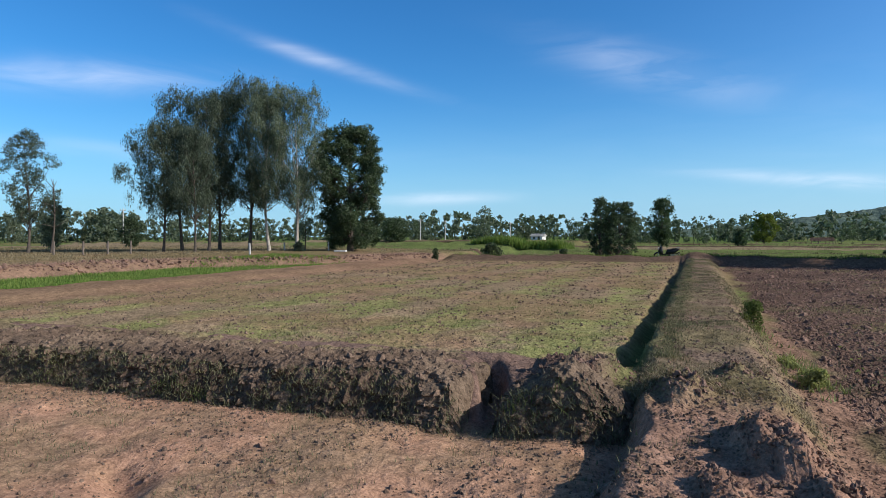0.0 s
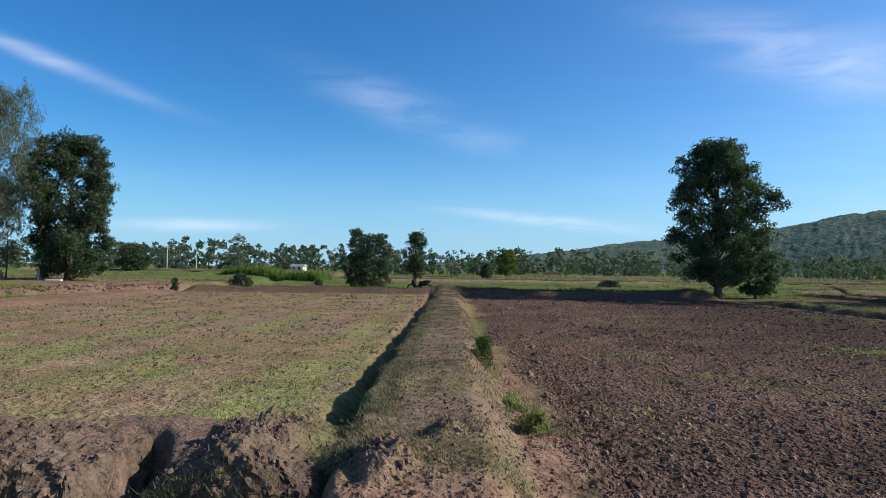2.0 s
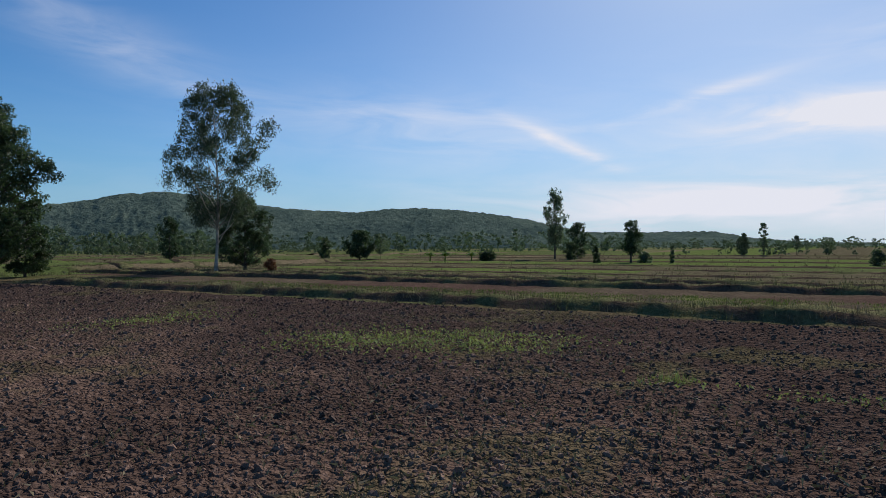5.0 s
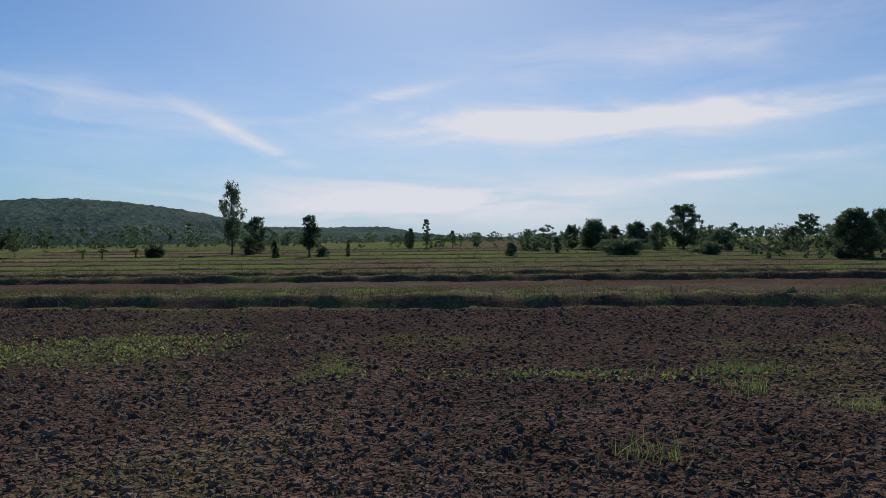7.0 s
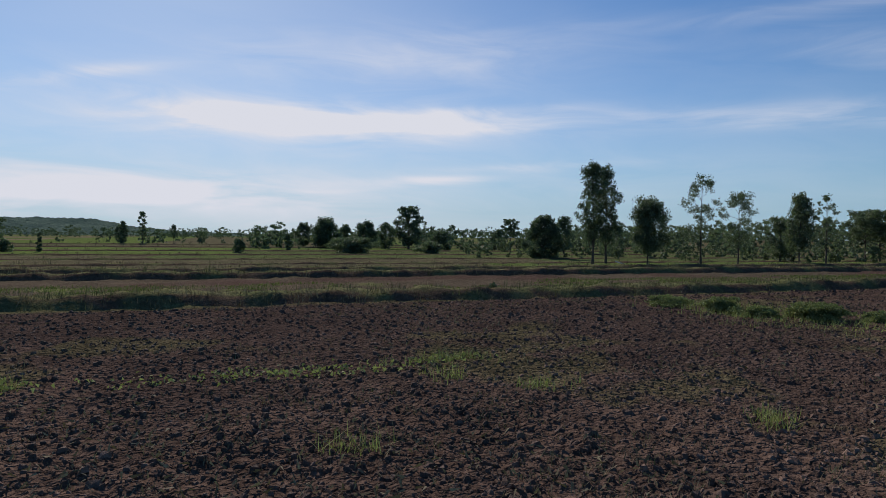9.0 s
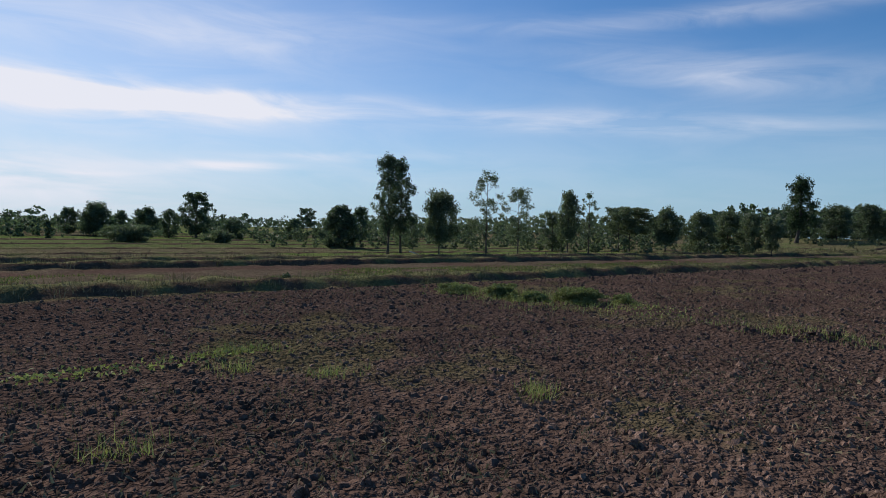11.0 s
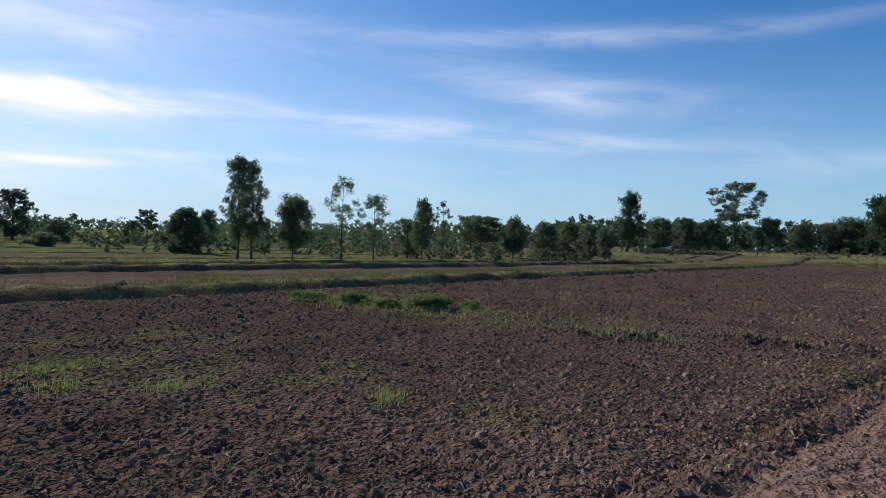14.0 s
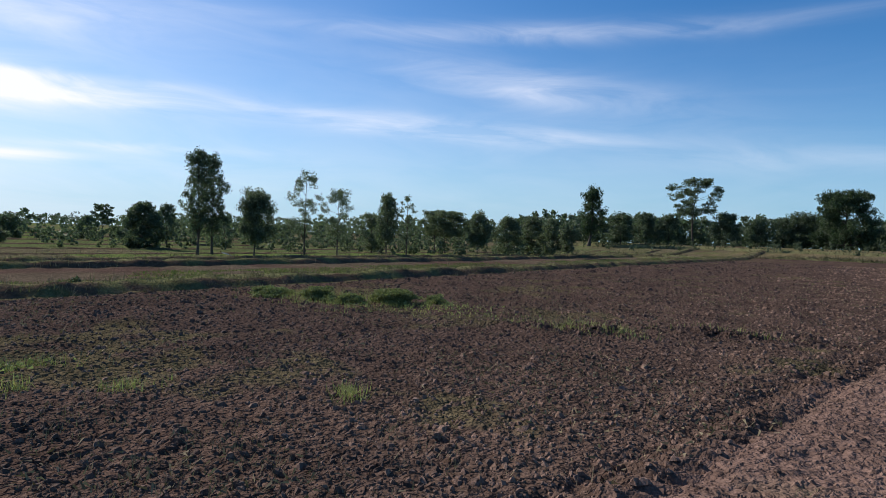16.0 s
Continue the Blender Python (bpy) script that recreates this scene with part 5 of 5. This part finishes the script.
# grass of the west field
x, y, r, rng = around(52000, 311, 46, 0.95, 5.0, 0.0, 1.0)
n1, n2 = fbm(x, y, 3.0, 4, 51), fbm(x, y, 0.8, 4, 52)
left = (x > -15.6) & (x < -0.95) & (y > 7.6) & (y < 41)
green = left & (0.7 * n1 + 0.5 * n2 + 0.22 * np.sin(x * 2.4) > -0.02 + 0.25 * rng.normal(size=len(x)))
dry = left & ~green & (rng.uniform(0, 1, len(x)) < 0.4)
sc = 1 + 0.02 * r
for nm, some, mat, label in (("field_grass", green & (rng.uniform(0, 1, len(x)) < 0.8), GRASS_GREEN, "short patchy green grass on the field"), ("field_grass", green & (n2 > -0.1), GRASS_OLIVE, "dull short grass on the field"), ("field_stubble", dry, GRASS_DRY, "dry stubble and straw on the field")):
    tagged(blades(nm, on_ground(x[some], y[some]), (0.04 * sc)[some], 4, mat, 312, 0.005, 1.0, 0.05), label, "grass", kind="stuff")
x, y, r, rng = around(90000, 308, 36, 1.0, 6.0, 0.0, 1.0)
keep = (x > -15.4) & (x < -1.0) & (y > 7.8) & (y < 40) & (fbm(x, y, 0.9, 3, 67) > -0.12)
x, y, r = x[keep], y[keep], r[keep]
size = np.minimum(np.exp(rng.normal(-4.45, 0.4, len(x))), 0.026) * (0.8 + 0.05 * r)
tagged(new("soil_clods", lumps("soil_clods", on_ground(x, y, 0.3 * size), size, CLOD_MIX, 309, 0.75, 0.45, 0)), "crumbled reddish clods in the grassy field", "soil", kind="stuff")
# bund: short green on its west edge, dry on top
rng = rng_of(314)
y = 7.2 + 33.5 * rng.uniform(0, 1, 1800) ** 1.7
x = rng.normal(-0.3, 0.07, len(y))
tagged(blades("bund_grass", on_ground(x, y), 0.04, 6, GRASS_OLIVE, 315, 0.004, 1.0, 0.05), "green grass along the west edge of the bund", "grass", kind="stuff")
y = 6.0 + 34.5 * rng.uniform(0, 1, 14000) ** 1.5
x = rng.uniform(-0.5, 0.95, len(y))
keep = fbm(x, y, 0.8, 3, 62) > 0.05
tagged(blades("bund_straw", on_ground(x[keep], y[keep]), 0.018, 6, GRASS_DRY, 316, 0.004, 3.0, 0.07), "dry flattened grass on top of the bund", "grass", kind="stuff")
keep = fbm(x, y, 0.9, 3, 63) > 0.1
tagged(blades("bund_sprouts", on_ground(x[keep], y[keep]), 0.022, 6, GRASS_OLIVE, 317, 0.004, 2.2, 0.06), "short dull grass on the bund", "grass", kind="stuff")
y = np.concatenate([rng.normal(8.75, 0.26, 34), rng.normal(10.1, 0.5, 24), rng.normal(12.4, 0.3, 14)])
x = 1.34 - 0.1 * (y - 8.75) + rng.normal(0, 0.1, len(y))
tagged(blades("edge_weeds", on_ground(x, y), 0.1 * rng.uniform(0.4, 1.4, len(y)), 9, WEED_HEAP, 354, 0.012, 1.2, 0.06), "leafy green weeds along the foot of the bund", "weeds", kind="stuff")
# bank in front of the west field: tufts down its face, lumps and straw on its lip
for k, (q, s) in enumerate(FRONT):
    clump = fbm(q[:, 0], s * 0.6, 0.45, 3, 69)
    near = q[:, 0] > -14
    lit = rng.uniform(0, 1, len(q))
    for nm, some, hh, per, mat, seed, label in (
            ("bank_tufts", (s > 0.03) & (s < 0.55) & (clump > -0.3) & (lit < 0.5), 0.04, 7, GRASS_OLIVE, 335, "rough grey-green grass tufts down the face of the bank"),
            ("bank_grass", (s < 0.45) & (clump > 0.28) & (lit < 0.1), 0.1, 7, GRASS_GREEN, 319, "green grass tufts on the bank"),
            ("bank_straw", (s > 0.5) & (s < 2.2) & (clump > 0.12) & (lit < 0.05), 0.035, 5, GRASS_DRY, 318, "dry grass lying on the bank")):
        tagged(blades(nm, q[some & near] + (0, -0.02, 0), hh, per, mat, seed + k, 0.004, 1.7, 0.06), label, "grass", kind="stuff")
    some = (s < 1.6) & near & (lit < 0.22) & (clump < 0.15)
    size = np.minimum(np.exp(rng.normal(-4.1, 0.5, some.sum())), 0.045)
    tagged(new("earth_lumps", lumps("earth_lumps", q[some], size, CLOD_MIX, 340 + k, 0.85, 0.5, 0)), "crumbled lumps of earth on the bank", "soil", kind="stuff")
# yard
x, y = rng.uniform(-9, 2.2, 7000), rng.uniform(-6, 5.6, 7000)
n1 = fbm(x, y, 3.0, 4, 51) + 0.4 * fbm(x, y, 0.8, 4, 52)
keep = (n1 > 0.27 + 0.07 * rng.normal(size=len(x))) & (plough(x, y) < 0.3)
tagged(blades("yard_grass", on_ground(x[keep], y[keep]), 0.04, 6, GRASS_OLIVE, 320, 0.004, 1.2, 0.05), "thin short grass on the red yard", "grass", kind="stuff")
keep = (plough(x, y) < 0.3) & (y > 1.5) & (fbm(x, y, 1.0, 2, 70) > 0.1)
tagged(blades("yard_straw", on_ground(x[keep][::3], y[keep][::3], 0.01), 0.012, 2, GRASS_DRY, 337, 0.003, 5.0, 0.08), "bits of dry straw lying on the yard", "grass", kind="stuff")
# scraps of dry stubble turned up among the clods
x, y, r, rng = around(80000, 351, 30, 1.0, 3.0, 1.3, 1.8)
keep = (plough(x, y) > 0.6) & (fbm(x, y, 2.4, 3, 352) + 0.35 * fbm(x, y, 0.5, 2, 353) > 0.0 + 0.16 * rng.normal(size=len(x))) & (x > 1.8)
x, y, r = x[keep], y[keep], r[keep]
tagged(new("stubble_scraps", leaf_cloud("stubble_scraps", on_ground(x, y, 0.035) + rng.normal(size=(len(x), 3)) * (0.02, 0.02, 0.012), 0.065, GRASS_DRY, rng, 0.28)), "scraps of dry stubble on the ploughed soil", "stubble", kind="stuff")
# weeds of the ploughed field
px, py = [], []
for cx, cy, sx, sy, n in ((10.2, 9.6, 0.7, 0.8, 900), (11.4, 7.4, 0.7, 0.9, 1000), (10.8, 8.4, 0.9, 1.2, 700), (10.4, 15.9, 1.0, 0.5, 700), (9.3, 1.1, 0.2, 1.0, 420), (9.4, -1.0, 0.2, 0.4, 110), (9.5, 3.9, 0.2, 0.2, 60), (9.7, -10.2, 0.8, 0.5, 300), (4.2, 14.6, 0.5, 0.5, 120), (2.6, 9.4, 0.4, 0.7, 120)):
    px.append(rng.normal(cx, sx, n))
    py.append(rng.normal(cy, sy, n))
x, y = np.concatenate(px), np.concatenate(py)
tagged(new("creeping_weeds", leaf_cloud("creeping_weeds", on_ground(x, y, 0.04) + rng.normal(size=(len(x), 3)) * (0.05, 0.05, 0.015), 0.045, WEED, rng, 0.7)), "yellow-green creeping weeds on the ploughed soil", "weeds", kind="stuff")
x, y, r, rng = around(14000, 321, 22, 1.1, 2.5)
keep = (plough(x, y) > 0.6) & (fbm(x, y, 2.2, 3, 65) > 0.02)
tagged(blades("field_sprouts", on_ground(x[keep], y[keep]), 0.06, 4, GRASS_DRY, 322, 0.004, 1.3, 0.06), "thin dry sprouts among the clods", "grass", kind="stuff")
keep = (plough(x, y) > 0.6) & (fbm(x, y, 1.7, 3, 66) > 0.2)
tagged(blades("green_sprouts", on_ground(x[keep], y[keep]), 0.06, 5, GRASS_OLIVE, 323, 0.004, 0.8, 0.06), "green grass sprouts among the clods", "grass", kind="stuff")
rng = rng_of(330)
px, py, ph = [], [], []
for cx, cy, sx, sy, n, hh in ((9.45, -1.2, 0.16, 0.3, 40, 0.13), (5.95, -3.05, 0.1, 0.1, 22, 0.13), (7.85, -1.75, 0.14, 0.2, 22, 0.1), (8.6, -0.9, 0.1, 0.1, 16, 0.12), (6.45, 0.6, 0.15, 0.15, 16, 0.11), (9.5, 3.9, 0.1, 0.15, 16, 0.13)):
    px.append(rng.normal(cx, sx, n))
    py.append(rng.normal(cy, sy, n))
    ph.append(np.full(n, hh))
tagged(blades("grass_tufts", on_ground(np.concatenate(px), np.concatenate(py)), 1.15 * np.concatenate(ph), 7, WEED, 331, 0.004, 0.9, 0.06), "bright green grass tufts on dark ploughed soil", "grass", kind="stuff")
# pulled weeds lying in low heaps near the east bank
for i, (cx, cy, ww, hh) in enumerate(((14.5, -8.9, 1.3, 0.3), (13.2, -9.4, 1.2, 0.36), (12.0, -9.3, 0.8, 0.26), (11.3, -10.1, 1.3, 0.38), (10.5, -10.7, 0.7, 0.28))):
    tree("bushy", cx, cy, hh, ww, "low ragged heap of yellow-green weeds on the ploughed field", WEED_HEAP, leaf_size=0.045, seed=250 + i, name="weed_heap", lumpy=2.2)
x, y = np.concatenate([rng.normal(12.3, 1.4, 420), rng.normal(6.1, 0.7, 75), rng.normal(4.1, 0.6, 18)]), np.concatenate([rng.normal(-9.6, 0.7, 420), rng.normal(-9.4, 0.25, 75), rng.normal(-10.9, 0.3, 18)])
tagged(blades("weed_tufts", on_ground(x, y, 0.02), 0.12, 7, WEED, 338, 0.004, 0.8, 0.07), "rough yellow-green grass round the heaps of weeds", "grass", kind="stuff")
x = np.concatenate([rng.normal(6.4, 0.9, 420), rng.normal(4.1, 0.7, 300), rng.normal(2.9, 0.6, 160)])
y = np.concatenate([rng.normal(-9.3, 0.3, 420), rng.normal(-10.9, 0.35, 300), rng.normal(-11.5, 0.3, 160)])
size = np.minimum(np.exp(rng.normal(-3.6, 0.45, len(x))), 0.06)
tagged(new("soil_heaps", lumps("soil_heaps", on_ground(x, y, 0.1 * size), size, CLOD, 334, 0.8, 0.5, 0)), "raised dark soil heaps on the ploughed field", "soil", kind="stuff")
# grass along the east banks and the field behind the first
for k, (ob, bx, by, bz, bs) in enumerate(BANKS + CROSS_BANKS):
    pick = rng_of(400 + k).choice(np.where((bs > (0.05 if k < 2 else 0.3)) & (bs < 0.9))[0], (9000, 5000, 2500, 700)[min(k, 3)])
    q = np.stack([bx, by, bz], -1)[pick]
    q[:, 1] += rng.uniform(-0.15, 0.15, len(q))
    sc = 1 + 0.03 * (*EAST_BANKS, 48, 55, 62, 73, 86, 102, 122, 71, 90, 84, 101)[k]
    green = fbm(q[:, 0], q[:, 1], 2.5, 3, 77) > 0.0
    for nm, some, mat, label in (("bank_grass", green, GRASS_OLIVE, "rough dull green grass on a field bank"), ("bank_straw", ~green, GRASS_DRY, "dry grass on a field bank")):
        tagged(blades(nm, q[some], 0.09 * sc * (0.35 + 1.6 * rng.uniform(0, 1, some.sum()) ** 3), 6, mat, 410 + k, 0.005 * sc, 0.8, 0.1), label, "grass", kind="stuff")
x, y = rng.uniform(18.9, 23.5, 15000), rng.uniform(-90, 38, 15000)
keep = fbm(x, y, 3.0, 4, 51) > -0.12
tagged(blades("field_grass", on_ground(x[keep], y[keep]), 0.075 * rng.uniform(0.5, 1.3, keep.sum()), 6, GRASS_GREEN, 430, 0.011, 0.9, 0.12), "short green grass in the field behind the bank", "grass", kind="stuff")
# banks at the far end and the west side
for nm, n, xa, xb, ya, yb, hh, mat in (("bank_grass", 1800, -16, 17, 41.6, 43.5, 0.12, GRASS_GREEN), ("bank_straw", 2600, -60, 17, 42, 56, 0.12, GRASS_DRY), ("paddy_grass", 9000, -27.6, -20, 7, 37, 0.14, CANE), ("bank_straw", 2500, -40, -29.5, 5, 45, 0.1, GRASS_DRY), ("meadow_grass", 5000, -75, -30, 20, 75, 0.14, GRASS_DRY), ("paddy_grass", 5000, -9, 60, 45, 64, 0.14, GRASS_OLIVE)):
    x, y = rng.uniform(xa, xb, n), rng.uniform(ya, yb, n)
    tagged(blades(nm, on_ground(x, y), hh * rng.uniform(0.5, 1.2, n), 5, mat, 360 + n, 0.02, 0.6, 0.12), "rough grass beyond the field", "grass", kind="stuff")
# rubble on the raised edge of the western land
y = rng.uniform(8, 44, 1300)
x = -28.4 + 0.7 * np.clip(y - 28, 0, 14) - np.abs(rng.normal(0, 0.7, len(y))) + 0.3
size = np.minimum(np.exp(rng.normal(-3.0, 0.5, len(x))), 0.14)
tagged(new("earth_rubble", lumps("earth_rubble", on_ground(x, y, 0.3 * size), size, RED_CLOD, 339, 0.8, 0.45)), "reddish rubble along the raised edge of the land", "soil", kind="stuff")
# tuft of pale reeds in the green strip
tagged(blades("reed_tuft", on_ground(rng.normal(-21.2, 0.12, 14), rng.normal(26.9, 0.1, 14)), 0.32, 9, GRASS_DRY, 341, 0.008, 0.9, 0.06), "pale dry reed tuft in the green strip", "reeds", kind="stuff")
# standing cane
x, y = rng.uniform(-23.5, -13.2, 2600), rng.uniform(67, 74, 2600)
tagged(blades("cane_crop", on_ground(x, y), 1.1 * rng.uniform(0.75, 1.1, len(x)) * (0.5 + 0.5 * step(-24, -20, x)), 6, CANE, 371, 0.035, 0.35, 0.12), "dense stand of fresh green cane", "crop", kind="stuff")
